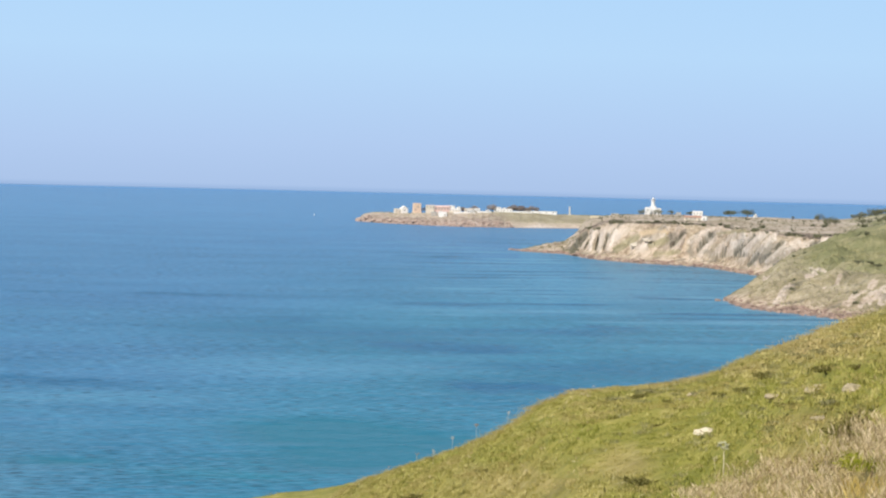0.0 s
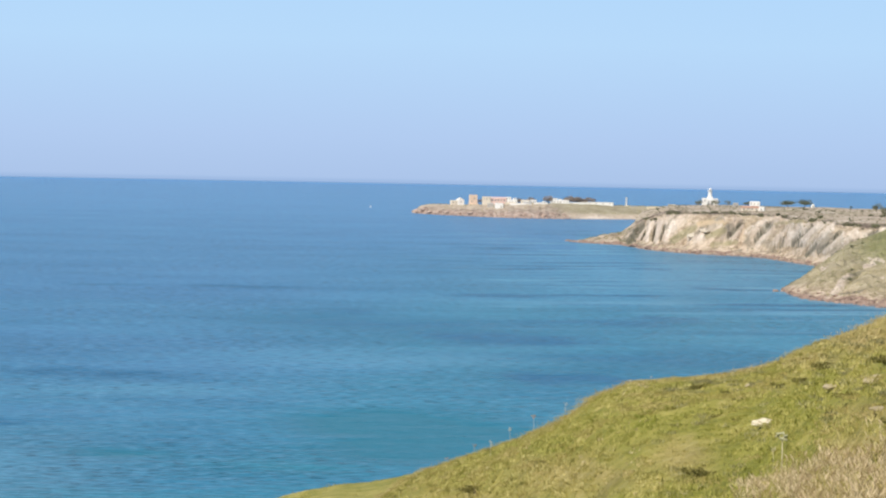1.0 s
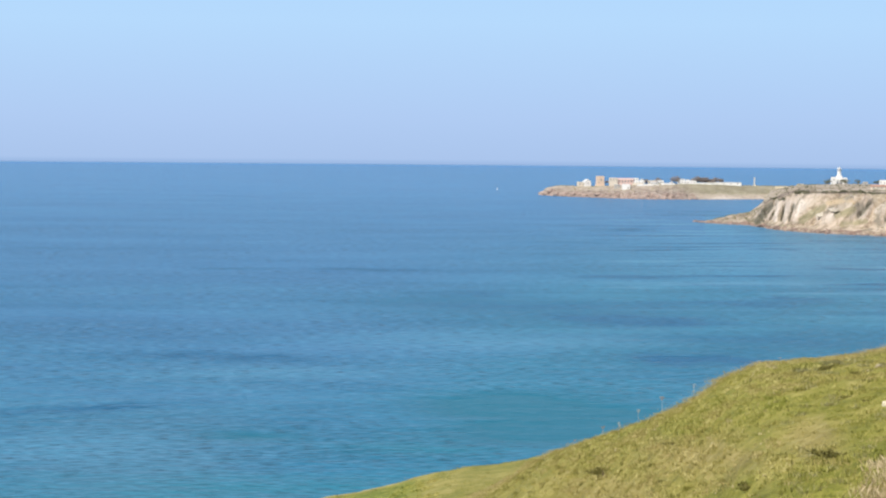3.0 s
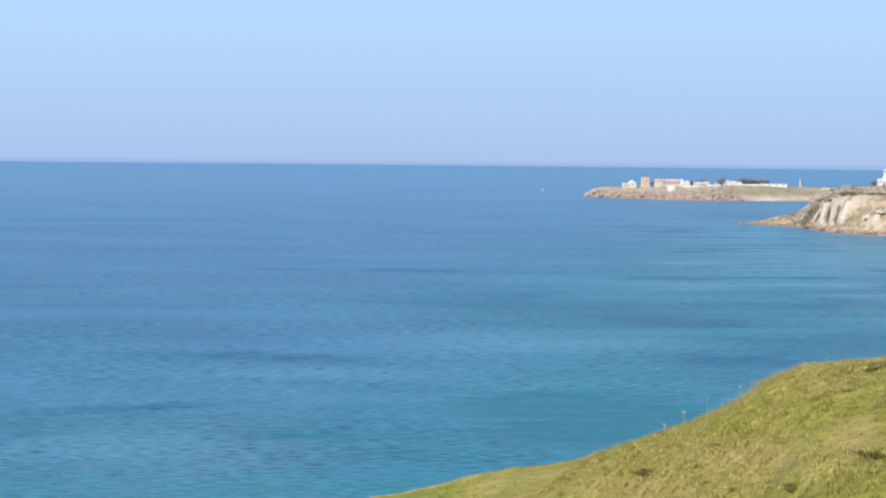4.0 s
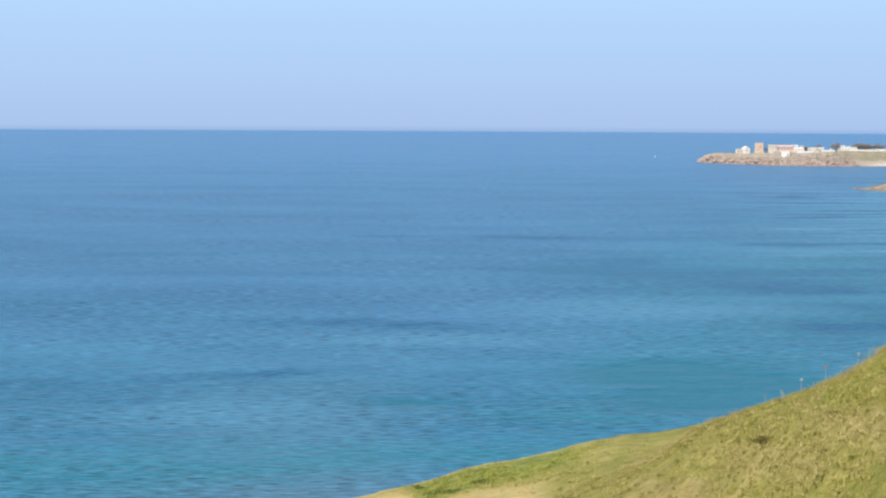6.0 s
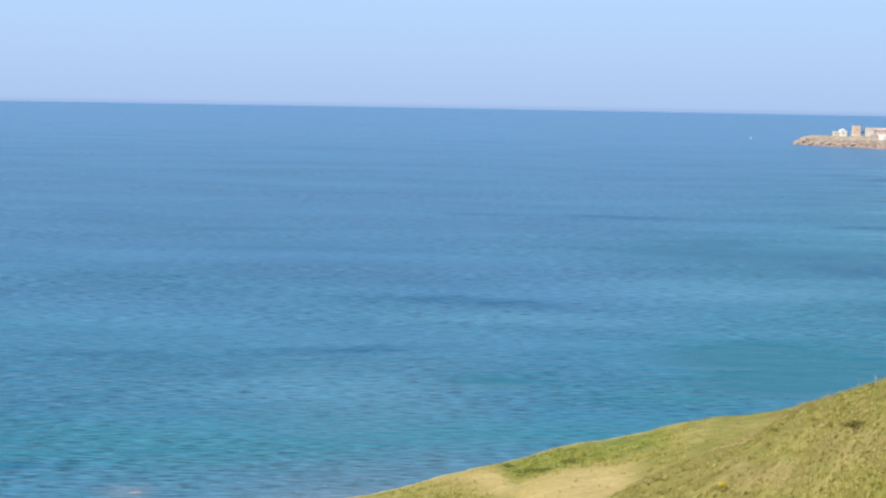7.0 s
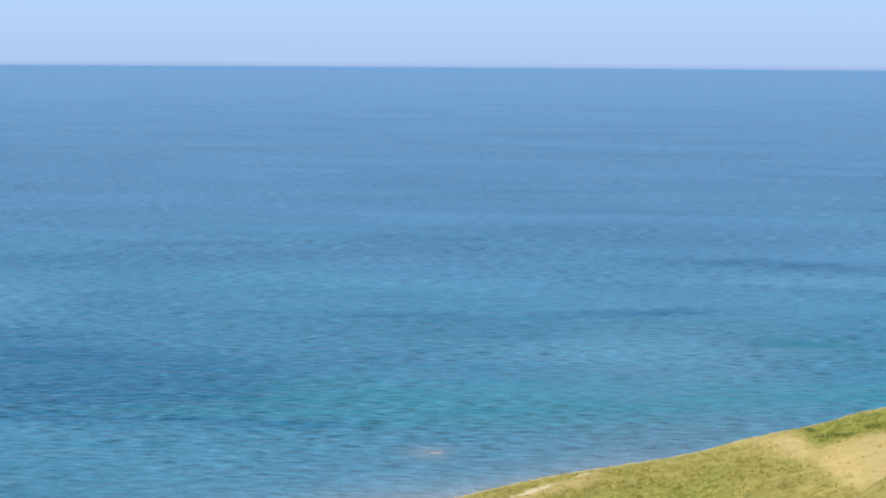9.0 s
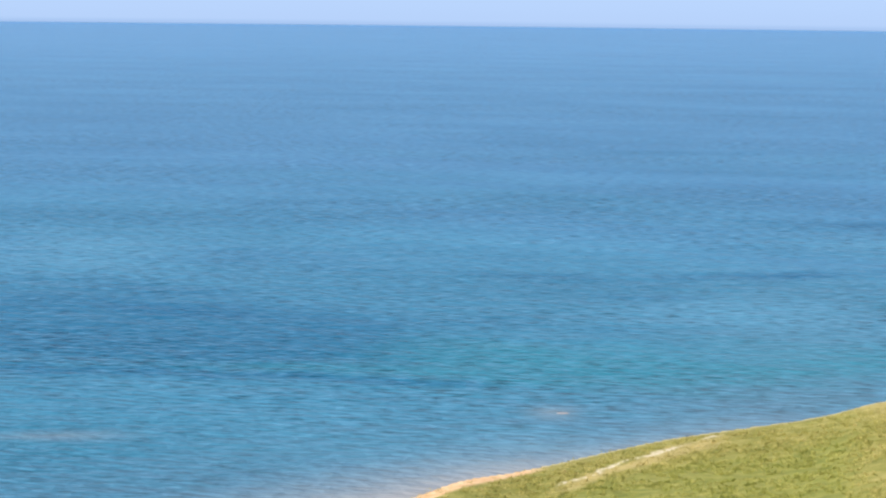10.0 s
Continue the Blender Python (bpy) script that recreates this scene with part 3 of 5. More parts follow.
def cliff_masks(A, R, Z):
    u, s, _, _, ribs, _, lean, t = cliff_parts(A, R)
    lift = np.degrees(np.arctan2(Z - EYE, R))
    wild = fbm(lean / 7, s / 16, 41, 4)
    ragged = (fbm(lean / 3.2, s / 9, 36, 4) - 0.5) * 1.9
    near = step(100, 80, s)
    face = step(6, 16, t) * step(80, 60, t + (wild - 0.5) * 34)
    green = strokes(A, lift, LEDGES, ragged) * near
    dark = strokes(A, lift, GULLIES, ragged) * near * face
    pale = strokes(A, lift, TONGUES, ragged) * near * step(5, 12, t)
    bare = step(0.40, 0.60, fbm(lean / 6, s / 22, 45, 4) + 0.10 * ribs)
    talus = step(36, 16, t + (fbm(u / 14, s / 9, 43, 3) - 0.5) * 36)
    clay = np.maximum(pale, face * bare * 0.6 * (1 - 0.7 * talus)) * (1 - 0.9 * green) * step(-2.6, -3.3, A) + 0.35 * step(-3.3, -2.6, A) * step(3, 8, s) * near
    track = 0.6 * step(0.58, 0.68, vnoise(A * 1.3, R / 22, 49)) * step(100, 130, s)
    ochre = np.maximum(strokes(A, lift, [(-4.82, -1.52, -5.38, -1.45, 0.075), (-9.43, -1.45, -9.75, -1.38, 0.05)], ragged) * near, 0.7 * np.exp(-((A + 7.95) / 0.3) ** 2 - ((s - 560) / 60) ** 2))
    # thin dark threads: gully shade painted between the ribs
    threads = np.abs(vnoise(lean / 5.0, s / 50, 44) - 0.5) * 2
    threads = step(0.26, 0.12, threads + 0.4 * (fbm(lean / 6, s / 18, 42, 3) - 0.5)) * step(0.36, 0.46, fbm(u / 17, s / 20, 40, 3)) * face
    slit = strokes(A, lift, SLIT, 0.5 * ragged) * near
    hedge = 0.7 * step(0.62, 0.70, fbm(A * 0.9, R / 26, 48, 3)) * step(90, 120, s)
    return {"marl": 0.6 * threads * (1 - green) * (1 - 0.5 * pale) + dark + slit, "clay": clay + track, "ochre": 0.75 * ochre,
            "soil": 0.5 * talus + 0.5 * near + 0.35, "rock": 0.8 * step(5, 1, s + (wild - 0.5) * 14), "meadow": 0.55 * green + step(-9.4, -10.2, A) * step(60, 120, s) + hedge + 0.15 * step(0.52, 0.62, wild) * near}


HEAD_SHORE = curve([(-16, 910), (-14, 930), (-11, 970), (-9.45, 1005), (-8.44, 1032), (-7.49, 1057), (-7.1, 1080), (-6.81, 1118), (-6.6, 1130)])
HEAD_LIFT = curve([(-16, -0.7), (-14, -0.86), (-10.62, -1.22), (-9.59, -1.44), (-9.06, -1.65), (-8.4, -1.94), (-7.74, -2.43), (-7.34, -2.72), (-6.81, -3.05), (-6.6, -3.2)])
HEAD_BROW = curve([(-16, 1540), (-14, 1500), (-10.62, 1400), (-9.59, 1340), (-9.06, 1310), (-8.4, 1255), (-7.74, 1190), (-7.34, 1145), (-6.81, 1128), (-6.6, 1131)])


def head_parts(A, R):
    x, y = spot(A, R)
    u, s = A * 19.0, R - HEAD_SHORE(A)
    ribs = np.abs(vnoise((u + s * 0.3) / 9.0, s / 45, 51) - 0.5) * 2
    return x, y, u, s, ribs


def head_height(A, R):
    x, y, _, s, ribs = head_parts(A, R)
    shore, brow = HEAD_SHORE(A), HEAD_BROW(A)
    bend = np.maximum(EYE + tan(HEAD_LIFT(A)) * shore, 0.3) / np.maximum(brow - shore, 6) ** 2
    z = EYE + tan(HEAD_LIFT(A)) * R - bend * (R - brow) ** 2
    z = z + ((ribs - 0.5) * 4.5 * step(5, 40, s) + (fbm(x / 18, y / 18, 53, 5) - 0.5) * 7.5) * step(0, 9, z) * step(0, 60, brow - R)
    z = z + (fbm(x / 2.2, y / 2.2, 55, 3) - 0.5) * 1.8 * step(-1, 2, z)
    return np.maximum(z, -2.5)


# bare slips on the headland: azimuth and distance behind the shore at foot and top, width in metres
SLIPS = [(-8.04, 14, -8.43, 57, 1.8), (-9.75, 30, -10.42, 80, 1.8), (-10.05, 30, -10.6, 74, 1.4), (-10.25, 40, -10.8, 80, 1.7), (-8.77, 95, -9.0, 109, 1.3), (-9.18, 55, -9.59, 90, 1.0),
         (-8.91, 113, -9.21, 122, 1.1), (-7.81, 88, -8.08, 113, 1.4), (-10.55, 45, -11.1, 95, 1.9)]


def head_masks(A, R, Z):
    _, _, u, s, _ = head_parts(A, R)
    wild = fbm((u + s * 0.45) / 6, s / 50, 57, 4)
    slips = 0 * A
    for a0, s0, a1, s1, wide in SLIPS:
        along = np.clip(((A - a0) * (a1 - a0) * 361 + (s - s0) * (s1 - s0)) / ((a1 - a0) ** 2 * 361 + (s1 - s0) ** 2), 0, 1)
        gap = np.hypot((A - a0 - along * (a1 - a0)) * 19, s - s0 - along * (s1 - s0))
        slips = np.maximum(slips, step(1.2, 0.6, gap / wide + (fbm((u + s * 0.16) / 1.6, s / 14, 59, 3) - 0.5) * 1.6))
    clay = 0.6 * slips + 0.12 * step(0.60, 0.68, wild) * step(6, 20, s) * step(170, 110, s)
    return {"clay": clay, "ochre": 0 * A, "marl": 0.6 * step(0.62, 0.70, fbm((u + s * 0.5) / 4, s / 20, 58, 3)) * step(110, 60, s), "soil": 0.9 * step(170, 60, s + (wild - 0.5) * 90),
            "rock": 0.85 * step(9, 2, s + (wild - 0.5) * 20), "meadow": 0.5 * step(12, 40, s) * (1 - slips) + 0.6 * step(95, 150, s + (wild - 0.5) * 90) * step(-8.3, -9.2, A)}


CAPE_SHORE = curve([(-8, 2500), (-5, 2440), (-2.95, 2375), (-1.58, 2345), (-0.21, 2340), (1.17, 2390), (1.8, 2430), (2.10, 2468), (2.2, 2482)])
CAPE_LIFT = curve([(-8, -1.10), (-5, -1.12), (-2.94, -1.12), (-1.57, -1.095), (-0.6, -1.115), (0.35, -1.155), (1.0, -1.18), (1.45, -1.17), (1.8, -1.19), (2.0, -1.25), (2.10, -1.34), (2.2, -1.43)])


def cape_height(A, R):
    s = R - CAPE_SHORE(A)
    x, y = spot(A, R)
    brow = CAPE_SHORE(A) + 95
    top = EYE + tan(CAPE_LIFT(A)) * R - 1.6e-4 * (R - brow) ** 2
    t = s + (fbm(A * 41 / 7, s * 0 + 1.5, 61, 3) - 0.5) * (5 + 11 * step(-1.8, -1.0, A)) * step(0, 8, s)
    z = top * (0.08 * step(-2, 2, s) + 0.30 * step(2, 12, t) + 0.62 * step(8, 75, t)) - 1.5 * step(0, -5, s)
    z = z + (fbm(x / 4, y / 4, 63, 3) - 0.5) * (2.2 + 2.0 * step(0.2, 1.4, A)) * step(0, 4, z) * step(55, 20, s)
    z = z * step(2.16, 1.95, A) * step(340, 200, s)
    return z - 1.2 * step(0.3, 0, z)


def cape_masks(A, R, Z):
    s = R - CAPE_SHORE(A)
    wild = fbm(A * 41 / 6, s / 9, 65, 4)
    red = step(62, 20, s + (wild - 0.5) * 70) * step(-1.95, -1.1, A)
    beach = step(8, 3, s) * step(-1.5, -2.2, A)
    return {"clay": 0.22 + 0.5 * red * step(0.5, 0.62, wild) + 0.9 * beach, "ochre": 0 * A, "marl": 0.75 * step(0.52, 0.62, fbm(A * 41 / 4, s / 4, 67, 3)) * red, "rock": red * (0.75 + 0.25 * step(14, 5, s)), "soil": 0.3 + 0 * A, "meadow": 0.6 * step(-0.6, -1.6, A) * step(4, 20, s)}


# ---- the large structure ----
sea_r = np.concatenate([np.linspace(0, 200, 6), np.linspace(210, 560, 140), np.geomspace(562.5, 1900, 300), np.geomspace(1915, 4985, 90)])
sea_a = np.concatenate([np.linspace(-180, -14, 60), np.linspace(-13.8, 34, 400), np.linspace(36, 180, 60)])


# streaks on the water: azimuth and distance of both ends, half depth in metres, strength
STREAKS = [(13.8, 649, 6.2, 624, 16, 0.34), (12.0, 645, 7.6, 630, 10, 0.26), (16.4, 510, 9.6, 529, 8, 0.34), (13.9, 516, 11.6, 524, 5, 0.22),
           (1.9, 782, -2.6, 776, 13, 0.55), (0.6, 768, -1.8, 768, 7, 0.35), (0.0, 650, -3.6, 633, 12, 0.5), (10.6, 1058, 8.2, 1059, 9, 0.35), (7.6, 1053, 4.7, 1058, 10, 0.6),
           (1.4, 1017, -1.3, 1032, 10, 0.7), (-1.2, 979, -2.6, 980, 9, 0.6), (0.4, 1262, -1.7, 1283, 12, 0.6), (-2.9, 1301, -4.3, 1304, 11, 0.5), (1.2, 1555, -0.7, 1566, 18, 0.55),
           (-2.5, 1552, -3.7, 1559, 14, 0.5), (-0.1, 1609, -1.0, 1622, 12, 0.4), (-3.4, 905, -5.2, 900, 8, 0.6), (-2.2, 860, -4.4, 852, 8, 0.45), (-4.6, 1120, -6.0, 1116, 10, 0.5),
           (5.6, 905, 2.6, 900, 12, 0.3), (9.0, 860, 6.2, 850, 9, 0.25), (20.6, 512, 16.8, 506, 5, 0.4), (17.4, 478, 14.2, 474, 4, 0.25), (33.5, 383, 18.6, 361, 4.5, 0.32), (23.0, 366, 19.6, 364, 2.6, 0.25),
           (20.2, 712, 16.0, 705, 9, 0.3), (26.5, 690, 22.0, 684, 8, 0.3), (17.5, 930, 13.0, 925, 11, 0.25), (15.0, 1250, 11.5, 1245, 14, 0.25), (22.0, 1050, 18.0, 1046, 12, 0.25)]
BANK = [(27.8, 432, 5.6, 40), (25.0, 410, 3.4, 22), (33.0, 440, 4.5, 44)]
TEAL_BANK = [(0.6, 815, 4.2, 66), (-2.0, 642, 2.2, 16), (-3.6, 700, 2.4, 30), (4.6, 850, 2.0, 30)]
SLICKS = [(1.5, 512, 2.2, 34), (3.4, 528, 1.8, 20), (0.0, 492, 1.6, 22), (2.0, 480, 2.2, 12), (9.0, 470, 1.2, 8)]
SHOALS = [(17.6, 386, 4.6, 20), (25.2, 380, 2.9, 4.5), (20.6, 400, 1.6, 12), (14.0, 378, 2.2, 9), (5.0, 450, 2.6, 16), (5.0, 400, 2.4, 14), (9.5, 398, 3.0, 12), (21.5, 392, 2.2, 16)]
PALES = [(29.6, 560, 2.6, 38), (2.6, 695, 4.2, 26), (9.0, 590, 3.4, 22), (13.5, 455, 3.6, 18), (-3.4, 1230, 3.4, 150)]
BARS = [(18.2, 340, 0.6, 4), (30.3, 321, 1.6, 3)]


def blots(A, R, spots, x, y):
    total = 0 * A
    for az, d, wa, wd in spots:
        warp = (fbm(x / (d * 0.05), y / (d * 0.03), int(d), 3) - 0.5) * 1.3
        total = total + np.exp(-(np.abs((A - az) / wa) ** 2.2 + np.abs((R - d) / (wd * 1.25) + warp) ** 2.2))
    return total


def streaked(A, R, x, y):
    total = 0 * A
    for k, (a0, r0, a1, r1, deep, force) in enumerate(STREAKS):
        along = (A - a0) / (a1 - a0)
        ends = step(-0.12, 0.25, along) * step(1.12, 0.7, along)
        off = (R - r0 - (r1 - r0) * along) / deep + (fbm(x / (r0 * 0.02), y / (r0 * 0.06), 300 + k, 3) - 0.5) * 2.4
        total = total + 1.5 * force * ends * np.exp(-np.abs(off) ** 2) * (0.3 + 1.4 * fbm(x / (r0 * 0.012), y / (r0 * 0.02), 360 + k, 3))
    return total


def sea_masks(A, R, Z):
    x, y = spot(A, R)
    gap = np.full_like(R, 1e4)
    for shore, lo, hi in ((CLIFF_SHORE, -16, -1.9), (HEAD_SHORE, -16, -6.8)):
        gap = np.minimum(gap, np.where((A > lo) & (A < hi), np.abs(R - shore(np.clip(A, lo, hi))) * 0.55, 1e4))
    wander = fbm(x / 110, y / 60, 71, 5)
    off = R - EDGE(np.clip(A, -14, 40))
    shoal = step(1050, 260, R + (wander - 0.5) * 700) * (0.5 + 0.6 * wander) + 0.5 * step(200, 10, gap) * wander * 1.6 + 0.9 * step(1900, 800, R) * step(8, -2, A)
    near = (0.8 * step(4, 8, A) + 0.2 * step(11, 17, A)) * step(46, 40, A) * step(120, 150, R)
    sand = (0.12 * step(85, 0, off + (wander - 0.5) * 40) + 0.32 * step(34, -5, off + (wander - 0.5) * 24) + 0.4 * step(20, 0, off) + 0.22 * step(42, 4, off) * step(17, 21, A)) * near + 0.35 * step(18, 0, gap) + 0.28 * blots(A, R, BARS, x, y)
    weed = streaked(A, R, x, y) + 0.72 * np.clip(blots(A, R, BANK, x, y), 0, 1) + 0.25 * step(0.60, 0.75, fbm(x / 70, y / 40, 73, 4)) * step(260, 420, R) * step(1400, 800, R)
    teal = blots(A, R, TEAL_BANK, x, y)
    return {"shoal": shoal, "sand": sand * (R < 1800), "weed": weed + 0.42 * teal, "silt": (0.32 * step(7, 11, A) - 0.22 * step(12, 17, A)) * step(620, 330, R), "slick": blots(A, R, SLICKS, x, y) + 0.55 * teal, "pale": blots(A, R, PALES, x, y) + 0.5 * step(160, 20, gap),
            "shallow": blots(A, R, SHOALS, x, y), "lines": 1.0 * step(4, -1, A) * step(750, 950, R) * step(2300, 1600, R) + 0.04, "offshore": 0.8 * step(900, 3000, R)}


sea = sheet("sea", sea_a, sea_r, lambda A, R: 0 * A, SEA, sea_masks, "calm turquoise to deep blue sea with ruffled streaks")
rim = np.radians(np.linspace(0, 360, 145)[:-1])
levels = (-30.0, 0.0, 100.0, 250.0, 500.0, 1000.0)
verts = [(4992 * math.cos(t), 4992 * math.sin(t), z) for z in levels for t in rim]
faces = [(k * 144 + i, k * 144 + (i + 1) % 144, (k + 1) * 144 + (i + 1) % 144, (k + 1) * 144 + i) for k in range(len(levels) - 1) for i in range(144)]
tagged(new("backdrop", mesh_of("backdrop", verts, faces, HAZE)), "pale blue hazy air over the sea horizon", kind="structure")
# greener and drier spots of the pasture: azimuth, lift below the level, half width and half height in degrees
LUSH_SPOTS = [(-7.4, -5.9, 1.3, 0.5), (-6.2, -7.6, 1.6, 0.9), (-9.6, -4.7, 1.5, 0.35), (-4.2, -6.4, 1.2, 0.5), (-3.6, -8.4, 1.2, 0.5), (-1.0, -7.1, 0.9, 0.25)]
DRY_SPOTS = [(-2.0, -7.7, 1.7, 0.55), (-4.6, -7.2, 0.7, 0.4), (0.4, -8.6, 1.4, 0.5), (-9.0, -5.9, 0.9, 0.2), (-8.9, -4.3, 1.0, 0.3), (2.6, -9.4, 1.2, 0.35), (-9.9, -3.9, 1.7, 0.45), (-7.6, -4.75, 0.9, 0.2)]


def hill_masks(A, R, Z):
    lift = np.degrees(np.arctan2(Z - EYE, np.maximum(R, 1)))
    rough = 1.6 * (fbm(A * 2.3, lift * 4.5, 88, 4) - 0.5)

    def among(spots):
        return sum(np.exp(-np.abs((A - a) / w) ** 2.5 - np.abs((lift - l) / h + rough) ** 2.5) for a, l, w, h in spots)
    foot = step(1.0, 3.2, A) * step(60, 20, BROW_FAR(A) - R + 30 * (fbm(A * 2, R / 9, 87, 3) - 0.5))
    straw = step(0.5, -0.5, lift - STRAW_TOP(A) + (fbm(A * 2, R / 4, 81, 3) - 0.5) * 1.6)
    lush = 0.4 * foot + 0.4 * step(0.56, 0.68, fbm(A * 1.1, R / 12, 89, 3)) + 0.6 * among(LUSH_SPOTS)
    # the brow term pales the rim: dry grass, plus light its slope lacks
    dry = 0.6 * straw * (0.5 + fbm(A * 3, R / 2, 83, 3)) + 0.5 * among(DRY_SPOTS) + 0.45 * step(12, 0, BROW_FAR(A) - R) + 0.22 * foot
    fore = step(-45, -25, A) * step(45, 25, A) * step(4, 14, R)  # round and behind the eye the patches are even
    patch = fbm(*[v / 9 for v in spot(A, R)], 90, 4)
    return {"lush": lush * fore + 0.7 * (1 - fore) * step(0.45, 0.65, patch), "dry": dry * fore + 0.7 * (1 - fore) * step(0.55, 0.35, patch)}


hillside = sheet("hillside", np.concatenate([np.linspace(-180, -15, 60), np.linspace(-14, 12, 360), np.linspace(13, 180, 60)]),
                 np.concatenate([np.linspace(0.004, 34, 24), np.linspace(34.6, 175, 210), np.linspace(178, 215, 10)]), hill_height, PASTURE, hill_masks,
                 "grassy green hillside with dry tufts above the sea")


def inland_height(A, R):
    x, y = spot(A, R)
    z = EYE - 8 - 0.012 * (R - 205) + (fbm(x / 120, y / 120, 19, 4) - 0.5) * 14 * step(205, 400, R)
    return -4 + (z + 4) * np.maximum(step(-22, -60, A), step(58, 95, A)) * step(3000, 2500, R)


inland = sheet("inland", np.concatenate([np.linspace(-180, -20, 120), np.linspace(56, 180, 90)]), np.geomspace(204, 3000, 60), inland_height, PASTURE,
               lambda A, R, Z: {"dry": 0.5 * fbm(A / 6, R / 60, 85, 3)}, "rolling green pasture inland of the hill")


def terrace_masks(A, R, Z):
    g = EDGE(A) - R
    x, y = spot(A, R)
    wob = (fbm(x / 9, y / 9, 91, 3) - 0.5) * 8
    return {"green": step(4.6, 5.4, A) * step(9.3, 8.6, A) * step(2, 5, g) * step(28, 19, g + wob * 0.8) + 0.6 * step(16, 36, g + wob * 1.6) * step(10.2, 11.6, A + wob * 0.08),
            "stubble": 0.8 * step(-8, 8, g + wob * 1.1 - np.interp(A, [5.5, 8.7, 9.4, 11.2], [32, 24, 2, -2])) * step(11, -11, g + wob * 1.8 - np.interp(A, [5.5, 7.0, 7.9, 8.7, 10.1, 11.2], [70, 78, 66, 38, 13, -2])) * step(5.2, 6.4, A) + 0.7 * step(4, 7, g + wob * 0.6 - 3.4 * np.clip(A - 14.4, -1, 4)) * step(15, 10, g + wob - 3.4 * np.clip(A - 14.4, -1, 4)) * step(13.6, 14.6, A) * step(18.6, 17.2, A),
            "path": step(1.3, 0.1, np.abs(g - 5.0 - 3.4 * np.clip(A - 14.4, -1, 4) - wob * 0.6 - 3.2 * (fbm(x / 3.5, y / 3.5, 95, 3) - 0.5)) + 3.0 * (fbm(x / 4, y / 4, 93, 3) - 0.42)) * step(13.9, 14.3, A) * step(18.2, 17.9, A) + 0.55 * step(1.8, 0.3, np.abs(g)) * step(3, 7, A),
            "sand": step(18.2, 18.9, A) * step(3.6, 1.6, np.abs(g - 1) - np.clip(A - 19, 0, 6) * 0.9 + wob * 0.2)}


terrace = sheet("terrace", np.linspace(-14, 40, 900), np.concatenate([np.linspace(150, 420, 240)]), terrace_height, TERRACE, terrace_masks,
                "low coastal terrace with a stubble field, green verge and sandy edge")
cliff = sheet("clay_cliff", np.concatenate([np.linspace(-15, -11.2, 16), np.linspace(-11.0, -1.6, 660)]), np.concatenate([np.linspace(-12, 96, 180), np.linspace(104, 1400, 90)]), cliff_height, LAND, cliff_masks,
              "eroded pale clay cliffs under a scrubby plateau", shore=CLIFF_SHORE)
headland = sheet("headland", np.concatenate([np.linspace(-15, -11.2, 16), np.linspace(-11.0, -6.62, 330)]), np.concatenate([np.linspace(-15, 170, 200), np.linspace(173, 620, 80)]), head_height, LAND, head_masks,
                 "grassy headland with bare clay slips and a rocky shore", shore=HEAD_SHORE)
cape = sheet("cape", np.linspace(-8, 2.2, 560), np.linspace(2270, 2700, 190), cape_height, LAND, cape_masks, "low flat cape of reddish rock and grass")


# ---- scattered growth ----
rng = np.random.default_rng(7)


def blades(name, az, r, ground, count, tall, wide, mat, label, lean=0.45, sink=0.02, loose=0.06, dome=False, masks=None):
    """Tufts of pointed blades at the given spots, as one mesh; masks tint them as the ground."""
    x, y = spot(az, r)
    z = ground(az, r)
    k = len(az) * count
    bx, by, bz = (np.repeat(v, count) for v in (x, y, z))
    dx, dy = rng.normal(0, loose, k), rng.normal(0, loose, k)
    bx, by = bx + dx, by + dy
    h = rng.uniform(0.45, 1.25, k) * np.repeat(tall * rng.uniform(0.6, 1.3, len(az)), count)
    if dome:  # tallest at the middle
        h = h * np.clip(1.3 - 0.55 * np.hypot(dx, dy) / loose, 0.3, 1.3)
    a, b = rng.uniform(0, 2 * np.pi, k), rng.uniform(0, 2 * np.pi, k)
    w = wide * rng.uniform(0.6, 1.5, k)
    ox, oy = h * lean * rng.uniform(0.1, 1, k) * np.cos(b), h * lean * rng.uniform(0.1, 1, k) * np.sin(b)
    lo1 = np.stack([bx - w * np.cos(a), by - w * np.sin(a), bz - sink], -1)
    lo2 = np.stack([bx + w * np.cos(a), by + w * np.sin(a), bz - sink], -1)
    mid = np.stack([bx + 0.8 * w * np.cos(a) + ox * 0.45, by + 0.8 * w * np.sin(a) + oy * 0.45, bz + h * 0.6], -1)
    tip = np.stack([bx + ox, by + oy, bz + h], -1)
    verts = np.stack([lo1, lo2, mid, tip], 1).reshape(-1, 3)
    i = np.arange(k)[:, None] * 4
    faces = np.concatenate([i + np.array([[0, 1, 2]]), i + np.array([[0, 2, 3]])])
    me = fast_mesh(name, verts, faces, mat)
    for key, values in (masks(az, r, z) if masks else {}).items():
        me.attributes.new(key, "FLOAT", "POINT").data.foreach_set("value", np.repeat(np.clip(values, 0, 1), count * 4).astype(np.float32))
    return tagged(new(name, me), label, "grass", kind="stuff")


def fan(count, a0, a1, r0, r1):
    """Spots spread evenly over a piece of ground."""
    return rng.uniform(a0, a1, count), np.sqrt(rng.uniform(r0 * r0, r1 * r1, count))


az, r = fan(26000, -11.6, 7.2, 33, 158)
keep = (r < BROW_FAR(az) + 1.5) & (fbm(az * 3.1, r / 3.5, 101, 3) > 0.36)
blades("pasture_grass", az[keep], r[keep], hill_height, 9, 0.06, 0.010, GRASS, "short green and yellowing pasture grass on the hillside", 0.9, loose=0.10, masks=hill_masks)
